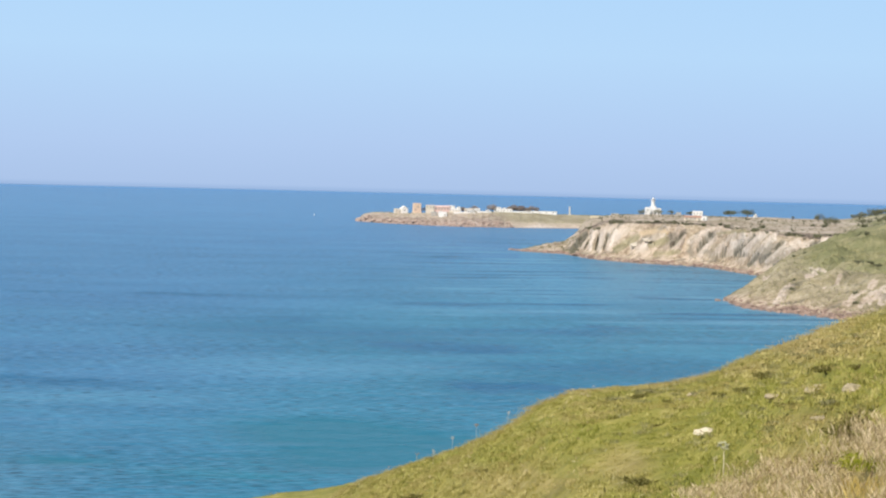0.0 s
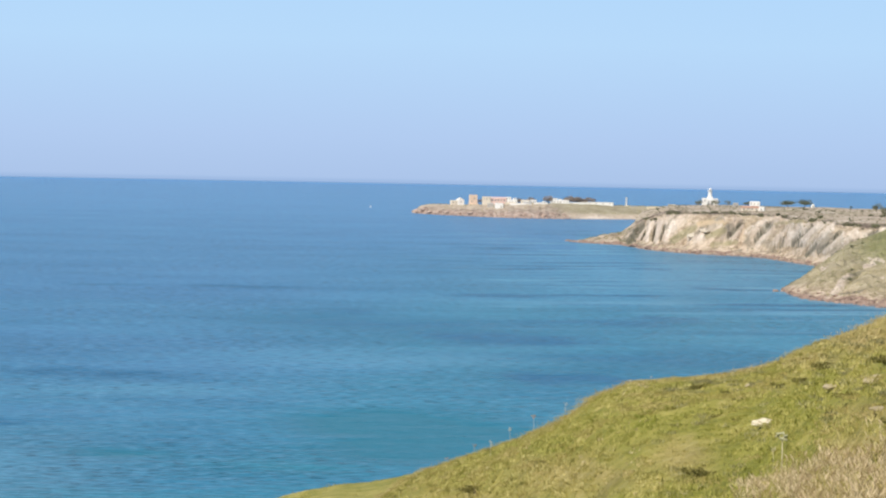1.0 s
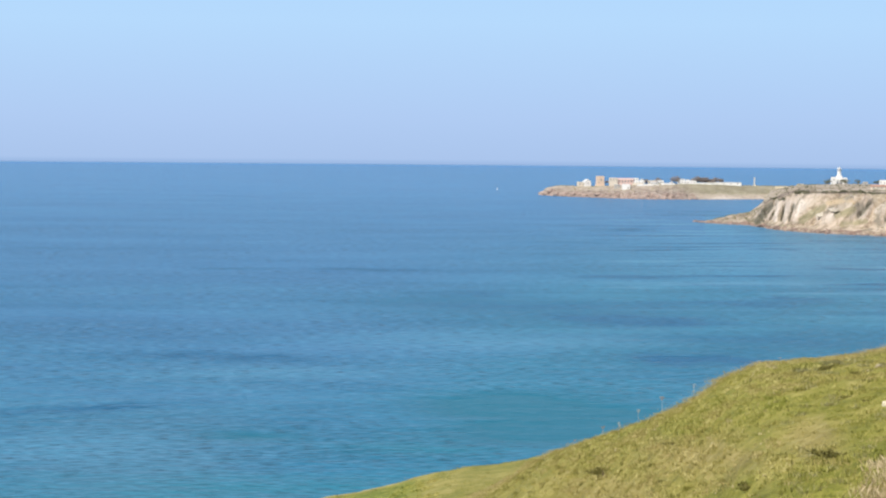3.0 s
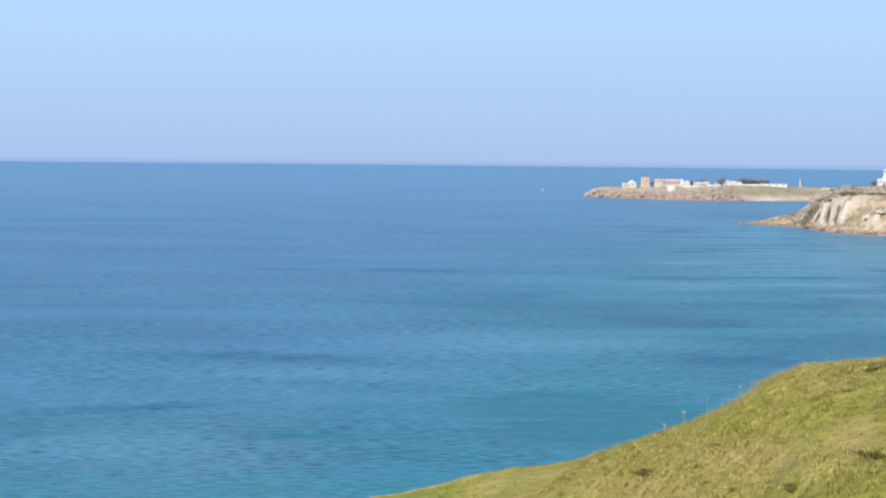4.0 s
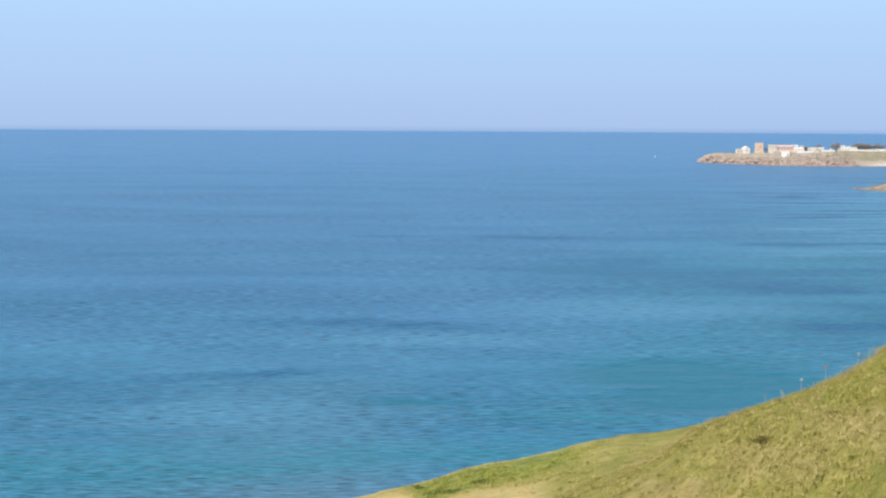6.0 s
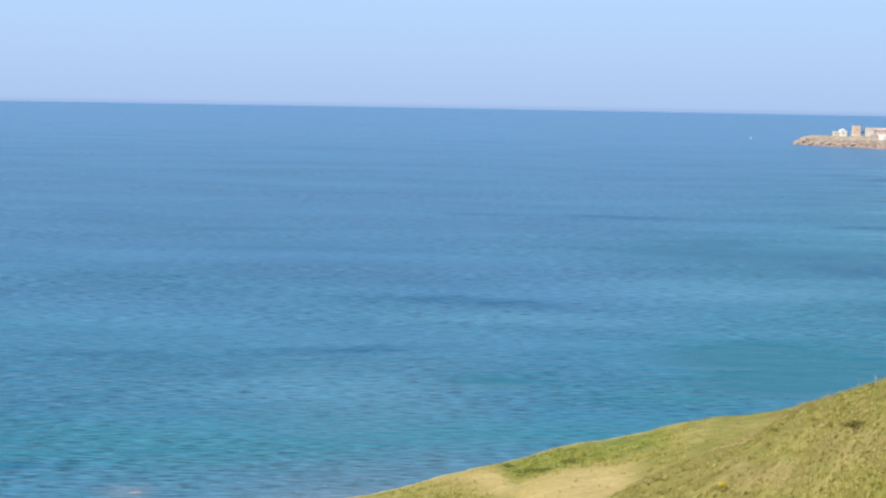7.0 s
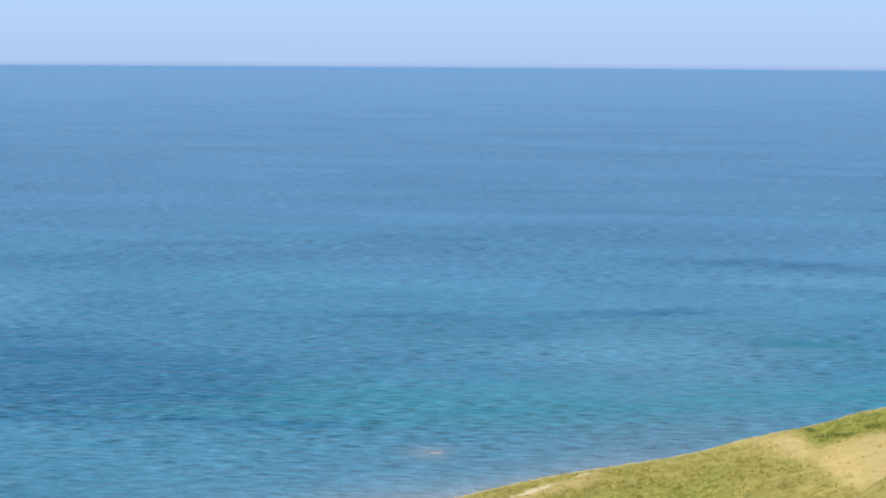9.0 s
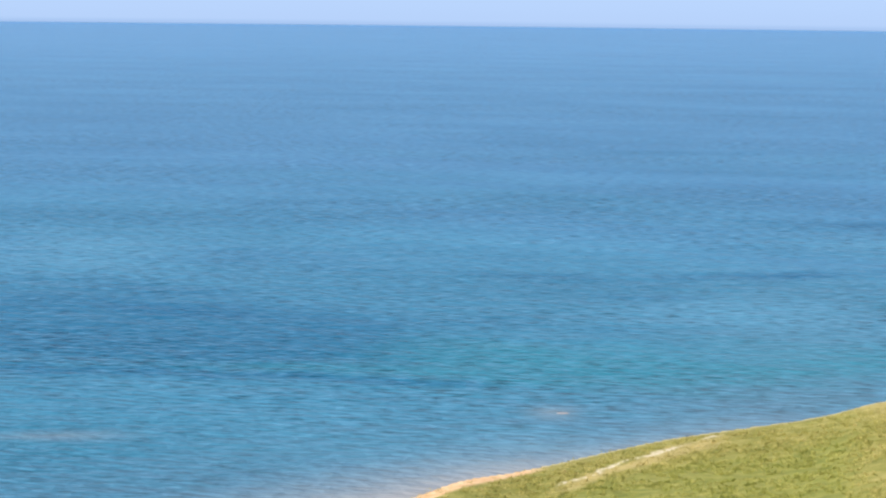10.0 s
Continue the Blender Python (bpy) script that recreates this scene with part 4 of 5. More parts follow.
az, r = fan(15000, -11.6, 6.6, 40, 158)
keep = (r < BROW_FAR(az) - 0.5) & (fbm(*[v / 1.6 for v in spot(az, r)], 127, 2) > 0.34 + 0.22 * step(0.56, 0.42, fbm(*[v / 8 for v in spot(az, r)], 129, 2)))
az, r = az[keep], r[keep]
blades("grass_clumps", az, r, hill_height, 24, 0.06 + (0.11 + 0.05 * step(-3, 0, az)) * step(2, 18, BROW_FAR(az) - r), 0.018, CLUMP, "upright clumps of olive, green and bleached grass on the slope", 0.75, loose=0.13, dome=True, masks=hill_masks)
az, r = fan(2500, -13.0, 8.0, 33, 158)
keep = (r < BROW_FAR(az) + 0.5) & (fbm(az * 1.7, r / 6, 103, 3) > 0.53)
blades("dry_grass", az[keep], r[keep], hill_height, 6, 0.12, 0.010, STRAW, "dry straw-coloured grass tufts among the green", 0.9, loose=0.12)
az, r = fan(12000, -11.6, 6.0, 60, 162)
keep = (r < BROW_FAR(az) + 1.5) & (BROW_FAR(az) - r < 5.0 + 6 * step(-2, -8, az) * fbm(az * 3, r / 4, 123, 3) * 1.6)
# blade colour kept extra pale, with the brow's bright rim painted in
blades("brow_grass", az[keep], r[keep], hill_height, 16, 0.055, 0.007, FEATHER, "short pale feathery grass along the brow of the hill", 1.2, loose=0.24)
az, r = fan(26000, -12.5, -5.6, 33, 82)
lift = np.degrees(np.arctan2(hill_height(az, r) - EYE, r))
keep = lift + (fbm(az * 2.6, r / 4, 105, 3) - 0.5) * 2.6 < STRAW_TOP(az) - 0.1
keep &= np.hypot((az + 10.5) / 0.5, (lift + 7.4) / 0.7) > 1.0
keep &= (r < BROW_FAR(az) - 2) & (fbm(az * 3, r / 2.2, 106, 3) > 0.5)
blades("straw", az[keep], r[keep], hill_height, 30, 0.16, 0.0024, STRAW, "tall bleached dry grass on the near slope", 0.9, loose=0.34)
az, r = az[keep][::2] + 0.12, r[keep][::2] + 0.5
blades("green_among_straw", az, r, hill_height, 8, 0.16, 0.005, GRASS, "green and olive grass among the bleached straw", 1.2, loose=0.25)
az, r = fan(16000, -1, 25, 185, 329)
keep = (r < EDGE(az) - 0.5) & (fbm(az * 4, r / 7, 109, 3) > 0.45) & ~((az > 5.6) & (az < 11) & (EDGE(az) - r > np.interp(az, [5.5, 8.7, 9.4, 11.2], [32, 24, 2, -2])) & (EDGE(az) - r < np.interp(az, [5.5, 7.0, 7.9, 8.7, 10.1, 11.2], [70, 78, 66, 38, 13, -2])))
blades("terrace_grass", az[keep], r[keep], terrace_height, 5, 0.22, 0.03, GRASS, "rough green grass on the low terrace", loose=0.5)
az, r = fan(16000, 0.5, 9.5, 165, 285)
keep = (fbm(az * 4, r / 6, 119, 3) > 0.42) & (EDGE(az) - r > np.interp(az, [2.0, 7.0, 7.9, 9.5], [28, 78, 66, 40]))
blades("slope_grass", az[keep], r[keep], terrace_height, 7, 0.20, 0.022, TUFT, "coarse yellowing grass at the foot of the hill", 0.6, loose=0.25)


def leaf_cloud(count, size, leaf, flat=0.6, lobes=5, seed=0):
    """Corners and triangles of a crown: small leaf sprays in several lobes with gaps between them."""
    g = np.random.default_rng(seed)
    mids = g.normal(0, 0.45, (lobes, 3)) * size * np.array([1, 1, flat])
    mids[:, 2] = np.abs(mids[:, 2]) * 0.8 + size * flat * 0.45
    pick = g.integers(0, lobes, count)
    way = g.normal(0, 1, (count, 3))
    way /= np.linalg.norm(way, axis=1)[:, None]
    c = mids[pick] + way * size * g.uniform(0.25, 0.55, (count, 1)) * np.array([1, 1, flat])
    c[:, 2] = np.maximum(c[:, 2], leaf * 0.3)
    u = g.normal(0, 1, (count, 3))
    v = np.cross(u, way)
    u /= np.linalg.norm(u, axis=1)[:, None]
    v /= np.linalg.norm(v, axis=1)[:, None] + 1e-6
    s = leaf * g.uniform(0.6, 1.4, (count, 1))
    verts = np.stack([c - u * s, c + v * s * 0.5, c + u * s, c - v * s * 0.5], 1).reshape(-1, 3)
    return verts, np.arange(count * 4).reshape(-1, 4)


def stem_mesh(name, points, radii, mat, sides=6):
    """A tapered round limb along points."""
    verts, faces = [], []
    for p, r in zip(points, radii):
        for i in range(sides):
            t = 2 * math.pi * i / sides
            verts.append((p[0] + r * math.cos(t), p[1] + r * math.sin(t), p[2]))
    for k in range(len(points) - 1):
        for i in range(sides):
            j = (i + 1) % sides
            faces.append((k * sides + i, k * sides + j, (k + 1) * sides + j, (k + 1) * sides + i))
    faces.append(tuple(range((len(points) - 1) * sides, len(points) * sides)))
    return mesh_of(name, verts, faces, mat, True)


def under(name, me, parent, label=""):
    ob = new(name, me)
    ob.parent = parent
    if label:
        ob["label"] = label
    return ob


def shrub(size, seed, leaves, label, group, leaf=0.22, count=260, flat=0.62):
    ob = thing("shrub", 0, 0, -50, 0, label, "shrub", group)
    v, f = leaf_cloud(count, size, leaf * size, flat, 6, seed)
    under("foliage", fast_mesh("foliage", v, f, leaves), ob)
    under("stem", stem_mesh("stem", [(0, 0, -0.3 * size), (0.05 * size, 0, 0.2 * size), (0.0, 0.06 * size, 0.5 * size)], [0.07 * size, 0.05 * size, 0.02 * size], BARK), ob)
    return ob


def on_ground(ob, az, r, ground, turn=0.0, scale=1.0, sink=0.0):
    x, y = spot(az, r)
    ob.matrix_world = pose(float(x), float(y), float(ground(np.array(az), np.array(r))) - sink, 0, 0, turn) @ Matrix.Scale(scale, 4)
    return ob


def spread(kinds, spots, ground, low, high):
    """The first of each kind is set down, the rest are copies."""
    used = set()
    for i, (az, r) in enumerate(spots):
        src = kinds[i % len(kinds)]
        ob = src if src not in used else copy_thing(src, Matrix.Identity(4))
        used.add(src)
        s = rng.uniform(low, high)
        on_ground(ob, az, r, ground, rng.uniform(0, 360), s, 0.1 * s)


# bushes along the crest of the cliffs and on the plateau
bushes = [shrub(1.0, 200 + i, LEAF, "dark green rounded bush on the cliff plateau", "bushes on the cliff plateau", 0.2, 200) for i in range(4)]
spots = []
for i in range(84):
    az = rng.uniform(-12.5, -3.4)
    spots.append((az, float(CLIFF_SHORE(az)) + rng.uniform(52, 92)))
for i in range(26):
    az = rng.uniform(-12.5, -3.6)
    spots.append((az, float(CLIFF_SHORE(az)) + rng.uniform(110, 560)))
spread(bushes, spots, cliff_height, 1.0, 2.6)
bushes = [shrub(1.0, 220 + i, LEAF, "low dark bush on the grassy headland", "bushes on the headland", 0.2, 200) for i in range(3)]
spots = [(rng.uniform(-11.6, -7.9), 0) for i in range(16)]
spots = [(az, float(HEAD_SHORE(az)) + rng.uniform(25, 0.9 * float(HEAD_BROW(az) - HEAD_SHORE(az)))) for az, _ in spots]
spread(bushes, spots, head_height, 0.8, 2.0)

# small scrub, too much to count
def scrub(name, az, r, ground, size, mat, label, per=9):
    x, y = spot(az, r)
    z = ground(az, r)
    k = len(az) * per
    s = np.repeat(size * rng.uniform(0.5, 1.5, len(az)), per)
    c = np.stack([np.repeat(x, per), np.repeat(y, per), np.repeat(z, per)], -1) + rng.normal(0, 0.4, (k, 3)) * s[:, None] * np.array([1, 1, 0.35])
    c[:, 2] += 0.3 * s
    u, v = rng.normal(0, 1, (k, 3)), rng.normal(0, 1, (k, 3))
    u /= np.linalg.norm(u, axis=1)[:, None]
    v /= np.linalg.norm(v, axis=1)[:, None]
    h = (0.8 * s / per ** 0.5)[:, None]
    verts = np.stack([c - u * h, c + v * h, c + u * h, c - v * h], 1).reshape(-1, 3)
    return tagged(new(name, fast_mesh(name, verts, np.arange(k * 4).reshape(-1, 4), mat)), label, "scrub", kind="stuff")


az, r = rng.uniform(-13, -3.2, 1500), rng.uniform(62, 640, 1500)
scrub("plateau_scrub", az, CLIFF_SHORE(az) + r, cliff_height, 0.9, LEAF, "low dark scrub scattered over the plateau")
az, r = rng.uniform(-13, -3.3, 5200), rng.uniform(58, 150, 5200)
keep = fbm(az * 3.2, r / 16, 131, 3) > 0.50 + 0.10 * step(80, 130, r)
az, r = az[keep], r[keep]
scrub("crest_scrub", az, CLIFF_SHORE(az) + r, cliff_height, 0.95, BROWN_LEAF, "brown and purple-grey scrub along the cliff's crest")
az = rng.uniform(-13, -3.0, 900)
scrub("cliff_scrub", az, CLIFF_SHORE(az) + rng.uniform(14, 62, 900), cliff_height, 0.7, GREY_LEAF, "grey-green scrub on the clay slopes")
az = rng.uniform(-3.25, -1.95, 420)
scrub("spit_scrub", az, CLIFF_SHORE(az) + rng.uniform(22, 80, 420), cliff_height, 0.8, BUSH_LEAF, "olive scrub on the low spit under the cliffs")
az = rng.uniform(-12, -7.4, 4200)
scrub("headland_scrub", az, HEAD_SHORE(az) + rng.uniform(10, 240, 4200), head_height, 0.55, GREY_LEAF, "grey-green scrub on the headland")
az = rng.uniform(-4.5, 1.9, 700)
scrub("cape_scrub", az, CAPE_SHORE(az) + rng.uniform(12, 120, 700), cape_height, 0.9, GREY_LEAF, "low scrub on the cape")
az, r = fan(520, -12.5, -4.0, 62, 100)
keep = (r < BROW_FAR(az) - 3) & (fbm(az * 2.2, r / 5, 111, 3) > 0.5)
blades("cushion_plants", az[keep], r[keep], hill_height, 50, 0.10, 0.012, GREY_LEAF, "small grey-green cushion plants in the grass", 1.2, loose=0.18)


az, r = fan(10500, -11.8, 6.5, 45, 157)
clump = fbm(*[v / 3.2 for v in spot(az, r)], 113, 3)
keep = (r < BROW_FAR(az) - 0.3) & (clump > 0.60 + 0.10 * step(1.5, 4.0, az) * step(70, 25, BROW_FAR(az) - r))
blades("tussocks", az[keep], r[keep], hill_height, 110, 0.075, 0.010, TUFT, "pale tan and yellowing tussocks scattered over the pasture", 1.6, loose=0.36, dome=True, masks=hill_masks)
keep = (r < BROW_FAR(az) - 0.3) & (clump < 0.44)
blades("green_tussocks", az[keep], r[keep], hill_height, 60, 0.06, 0.009, GRASS, "low green tussocks in the pasture", 1.5, loose=0.26, dome=True, masks=hill_masks)
az, r = fan(800, -12.5, 2.5, 45, 157)
keep = (r < BROW_FAR(az) - 1.0) & (fbm(*[v / 4 for v in spot(az, r)], 117, 3) > 0.52)
blades("dark_tussocks", az[keep], r[keep], hill_height, 90, 0.075, 0.009, DARK_TUFT, "dark olive tussocks in hollows of the pasture", 1.4, loose=0.22, dome=True)


def turf_masks(A, R, Z):
    m = terrace_masks(A, R, Z)
    return {"lush": 1.2 * m["green"], "dry": 1.1 * m["stubble"]}


az, r = fan(17000, 4.5, 25.5, 180, 326)
g = EDGE(az) - r
bare = terrace_masks(az, r, 0 * r)
keep = (g > 1.0) & (bare["path"] + bare["sand"] < 0.3) & (rng.uniform(0, 1, len(az)) > 1.15 * bare["stubble"]) & (fbm(*[v / 3.5 for v in spot(az, r)], 121, 2) > 0.36)
az, r, g = az[keep], r[keep], g[keep]
blades("terrace_tussocks", az, r, terrace_height, 22, 0.10 + 0.26 * step(1, 9, g), 0.035, TURF, "rough green and yellowing tussocks on the terrace", 0.9, loose=0.30, dome=True, masks=turf_masks)


def boulders(name, az, r, ground, size, mat, label):
    """Uneven stones along a shore, as one mesh."""
    bm = bmesh.new()
    bmesh.ops.create_icosphere(bm, subdivisions=1, radius=1)
    base = np.array([v.co[:] for v in bm.verts])
    tri = np.array([[v.index for v in f.verts] for f in bm.faces])
    bm.free()
    x, y = spot(az, r)
    z = np.maximum(ground(az, r), -0.1)
    k = len(az)
    s = (size * rng.uniform(0.4, 1.0, k) ** 1.6)[:, None, None]
    p = base[None] * rng.uniform(0.65, 1.25, (k, len(base), 1)) * s * np.array([1.3, 1.0, 0.6]) + np.stack([x, y, z], -1)[:, None]
    faces = (tri[None] + (np.arange(k) * len(base))[:, None, None]).reshape(-1, 3)
    return tagged(new(name, fast_mesh(name, p.reshape(-1, 3), faces, mat)), label, "rocks", kind="stuff")


az = rng.uniform(-7.8, -1.66, 420)
boulders("cliff_foot_rocks", az, CLIFF_SHORE(az) + rng.normal(1, 4, 420), cliff_height, 1.7, RUST_ROCK, "rust-brown boulders along the foot of the cliffs")
az = rng.uniform(-10.2, -6.83, 520)
boulders("headland_rocks", az, HEAD_SHORE(az) + rng.normal(2, 5, 520), head_height, 1.3, RUST_ROCK, "rust-brown boulders along the headland shore")
az = rng.uniform(-1.7, 2.12, 480)
boulders("cape_rocks", az, CAPE_SHORE(az) + rng.normal(4, 6, 480), cape_height, 1.7, CAPE_ROCK, "reddish boulders along the cape shore")


def crag(name, az, r, ground, w, d, h, turn, seed, label, mat, group, rise=0.0):
    """An uneven block of rock or clay."""
    bm = bmesh.new()
    bmesh.ops.create_icosphere(bm, subdivisions=3, radius=0.5)
    for v in bm.verts:
        c = v.co * (1 + 0.4 * noise.noise(v.co * 3.0 + Vector((seed, 0, 0))) + 0.14 * noise.noise(v.co * 8.0 + Vector((0, seed, 0))))
        v.co = Vector((c.x * w, c.y * d, c.z * h + 0.15 * h))
    me = bpy.data.meshes.new(name)
    bm.to_mesh(me)
    bm.free()
    me.materials.append(mat)
    ob = new(name, me)
    x, y = spot(az, r)
    ob.matrix_world = pose(float(x), float(y), float(ground(np.array(az), np.array(r))) + rise, 0, 0, turn)
    return tagged(ob, label, "rock", group)


for az, s, w, h, seed in ((-4.72, 31, 11.0, 3.6, 1.2), (-4.95, 29, 7.0, 3.0, 2.9)):
    crag("clay_block", az, float(CLIFF_SHORE(az)) + s, cliff_height, w, 8.0, h, 10, seed, "pale block of clay slumped half down the cliff", CLAY_BLOCK, "slumped clay blocks", -1.7)
crag("sea_rock", 17.97, 339, lambda A, R: 0 * A, 2.2, 1.4, 0.3, 20, 7.7, "low pale rock awash just off the beach", SILT_ROCK, "rocks in the sea", -0.12)
crag("sea_rock", -1.66, 1716, lambda A, R: 0 * A, 4.5, 5, 1.6, 0, 8.1, "low dark rock off the end of the cliffs", RUST_ROCK, "rocks in the sea")
crag("sea_rock", -6.68, 1108, lambda A, R: 0 * A, 3, 4, 1.6, 0, 9.4, "rust-brown rock in the water off the headland", RUST_ROCK, "rocks in the sea")
for i, (az, s, w, h) in enumerate(((-1.82, 3, 6, 2.4), (-2.02, 4, 8, 3.2), (-2.22, 3, 6, 2.2), (-2.5, 4, 7, 2.4), (-2.85, 4, 8, 2.6), (-3.25, 4, 7, 2.4), (-3.6, 3, 6, 2.0))):
    crag("crag", az, float(CLIFF_SHORE(az)) + s, cliff_height, w, 5.0, h, 40 * i, 31.0 + 1.3 * i, "low brown crag along the spit's shore", RUST_ROCK, "crags of the spit")
for i, (az, s, w, h) in enumerate(((2.04, 10, 8, 5), (1.93, 4, 9, 4.5), (1.84, 14, 10, 6), (1.70, 5, 8, 4), (1.52, 7, 10, 4.5), (1.30, 5, 8, 3.5), (1.02, 6, 9, 4), (0.70, 6, 8, 3.5))):
    crag("crag", az, float(CAPE_SHORE(az)) + s, cape_height, w, 6.0, h, 25 * i, 11.0 + 1.7 * i, "jagged reddish-brown crag at the water's edge of the cape", CAPE_ROCK, "crags of the cape")
for az, s, ground, shore, size in ((-8.46, 47, head_height, HEAD_SHORE, 1.5), (-8.97, 62, cliff_height, CLIFF_SHORE, 2.6), (-8.98, 40, cliff_height, CLIFF_SHORE, 2.0), (-10.45, 150, head_height, HEAD_SHORE, 2.2),
                                  (-10.3, 152, head_height, HEAD_SHORE, 1.8), (-3.78, 64, cliff_height, CLIFF_SHORE, 2.0), (-4.2, 66, cliff_height, CLIFF_SHORE, 1.6)):
    ob = shrub(1.0, int(-az * 100), LEAF, "dark bush standing alone on the eroded slope", "bushes on the slopes", 0.2, 200)
    on_ground(ob, az, float(shore(az)) + s, ground, 0.0, size, 0.1)


# ---- on the hillside ----
def on_hill(az, lift):
    """The distance at which the hillside is seen at that lift below the level."""
    r = np.linspace(33, float(BROW_FAR(az)), 900)
    z = hill_height(np.full_like(r, az), r)
    up = np.degrees(np.arctan2(z - EYE, r))
    return float(r[np.argmax(up > lift)]) if (up > lift).any() else float(r[-1])


def stone(name, az, lift, w, d, h, turn, seed, label, mat=None):
    bm = bmesh.new()
    bmesh.ops.create_icosphere(bm, subdivisions=3, radius=0.5)
    for v in bm.verts:
        c = v.co.copy()
        n1 = noise.noise(c * 3.1 + Vector((seed, 0, 0)))
        n2 = noise.noise(c * 8.0 + Vector((0, seed, 0)))
        c *= 1 + 0.42 * n1 + 0.20 * n2
        v.co = Vector((c.x * w, c.y * d, max(c.z, -0.3) * h + 0.2 * h))
    me = bpy.data.meshes.new(name)
    bm.to_mesh(me)
    bm.free()
    me.materials.append(mat or LIMESTONE)
    ob = new(name, me)
    on_ground(ob, az, on_hill(az, lift), hill_height, turn, 1.0, 0.01)
    return tagged(ob, label, "rock", "stones in the grass")


stone("rock", -6.55, -6.31, 1.0, 0.50, 0.27, 12, 1.3, "flat bleached limestone rock lying in the green grass")
stone("rock", -8.12, -5.38, 0.70, 0.5, 0.18, 40, 2.1, "small pale stone half sunk in grass", FIELD_STONE)
stone("rock", -9.12, -5.22, 0.62, 0.5, 0.27, -20, 3.7, "pale stone among grey cushion plants", FIELD_STONE)
stone("rock", -9.95, -5.16, 0.66, 0.5, 0.27, 70, 4.4, "rounded pale stone among grey cushion plants", FIELD_STONE)
stone("rock", -6.15, -5.42, 0.5, 0.4, 0.18, 10, 5.2, "small grey stone near the brow of the hill", FIELD_STONE)
stone("rock", -9.25, -5.85, 0.55, 0.4, 0.12, 30, 6.8, "flat brownish stone in dry grass", FIELD_STONE)


def umbel(height, head, seed, head_mat, label, rays=9, full=1.0, thick=1.0):
    """A dry stalk with a branching flat head of seed clusters."""
    g = random.Random(seed)
    ob = thing("dry_umbel", 0, 0, 0, 0, label, "plant", "dry stalks on the hill")
    bend = g.uniform(-0.06, 0.06) * height
    pts = [(0, 0, -0.05), (bend * 0.3, 0, height * 0.4), (bend, 0.01, height * 0.8)]
    under("stalk", stem_mesh("stalk", pts, [0.007 * thick, 0.006 * thick, 0.004 * thick], STALK), ob)
    bm = bmesh.new()
    for i in range(rays):
        t = 2 * math.pi * i / rays + g.uniform(-0.3, 0.3)
        rr = head * 0.5 * g.uniform(0.45, 1.0)
        tip = Vector((bend + rr * math.cos(t), rr * math.sin(t), height * g.uniform(0.86, 1.06)))
        root = Vector((bend, 0.01, height * 0.78))
        way = (tip - root)
        m = Matrix.Translation(root + way / 2) @ way.to_track_quat("Z", "Y").to_matrix().to_4x4()
        bmesh.ops.create_cone(bm, cap_ends=False, segments=4, radius1=0.004, radius2=0.003, depth=way.length, matrix=m)
        for j in range(4):
            at = tip + Vector((g.uniform(-1, 1), g.uniform(-1, 1), g.uniform(-0.4, 0.6))) * head * 0.13
            bmesh.ops.create_icosphere(bm, subdivisions=1, radius=full * head * g.uniform(0.03, 0.055), matrix=Matrix.Translation(at))
    part("seed_head", bm, head_mat, ob)
    return ob


PALE = "pale dry umbel stalk standing up from the grass"
for i, (az, r_back, height, head, mat, label) in enumerate([
        (-1.62, 0.5, 0.80, 0.20, STALK, PALE), (-0.86, 1.0, 0.98, 0.27, RUSTY, "rust-brown dry umbel with a broad head on the brow"),
        (-0.28, 0.6, 0.74, 0.22, STALK, PALE), (0.18, 4.0, 0.86, 0.2, STALK, PALE), (0.58, 0.8, 0.62, 0.24, RUSTY, "small rust-brown dry umbel on the brow"),
        (1.25, 0.6, 0.36, 0.2, RUSTY, "short rust-brown seed head on the brow"), (-3.17, 0.4, 0.30, 0.2, STALK, "short pale seed head on the knoll"),
        (-3.68, 0.6, 0.22, 0.14, STALK, "short pale seed head on the knoll")]):
    back = float(BROW_FAR(az)) - r_back if r_back < 3 else on_hill(az, float(BROW(az)) - 0.3)
    on_ground(umbel(height, head, 300 + i, mat, label), az - 0.06, back, hill_height, 37 * i)
on_ground(umbel(0.85, 0.30, 320, PALE_HEAD, "tall grey umbel stalk in front of dry grass", 14, 1.9, 2.4), -6.93, on_hill(-6.93, -7.3), hill_height, 20)
on_ground(umbel(0.55, 0.16, 321, STALK, "pale dry stalk in front of dry grass"), -6.72, on_hill(-6.72, -7.35), hill_height, 80)


def flowers(seed, label, heads=60, spread_by=0.15):
    """A clump of yellow flower heads over green leaves."""
    g = random.Random(seed)
    ob = thing("wildflower", 0, 0, 0, 0, label, "flower", "yellow flowers")
    v, f = leaf_cloud(160, 0.34, 0.06, 0.6, 5, seed)
    under("leaves", fast_mesh("leaves", v, f, GRASS), ob)
    bm = bmesh.new()
    for i in range(heads):
        at = Vector((g.gauss(0, spread_by), g.gauss(0, spread_by), g.uniform(0.22, 0.46)))
        for k in range(6):
            t = math.pi * k / 3
            m = Matrix.Translation(at + Vector((math.cos(t), math.sin(t), 0)) * 0.022) @ pose(0, 0, 0, g.uniform(-25, 25), g.uniform(-25, 25), math.degrees(t))
            bmesh.ops.create_cone(bm, cap_ends=True, segments=5, radius1=0.034, radius2=0.018, depth=0.014, matrix=m)
    tagged(part("petals", bm, YELLOW, ob), kind="stuff")
    return ob


on_ground(flowers(401, "clump of bright yellow wildflowers in the grass", 60, 0.10), -2.92, on_hill(-2.92, -9.12), hill_height)
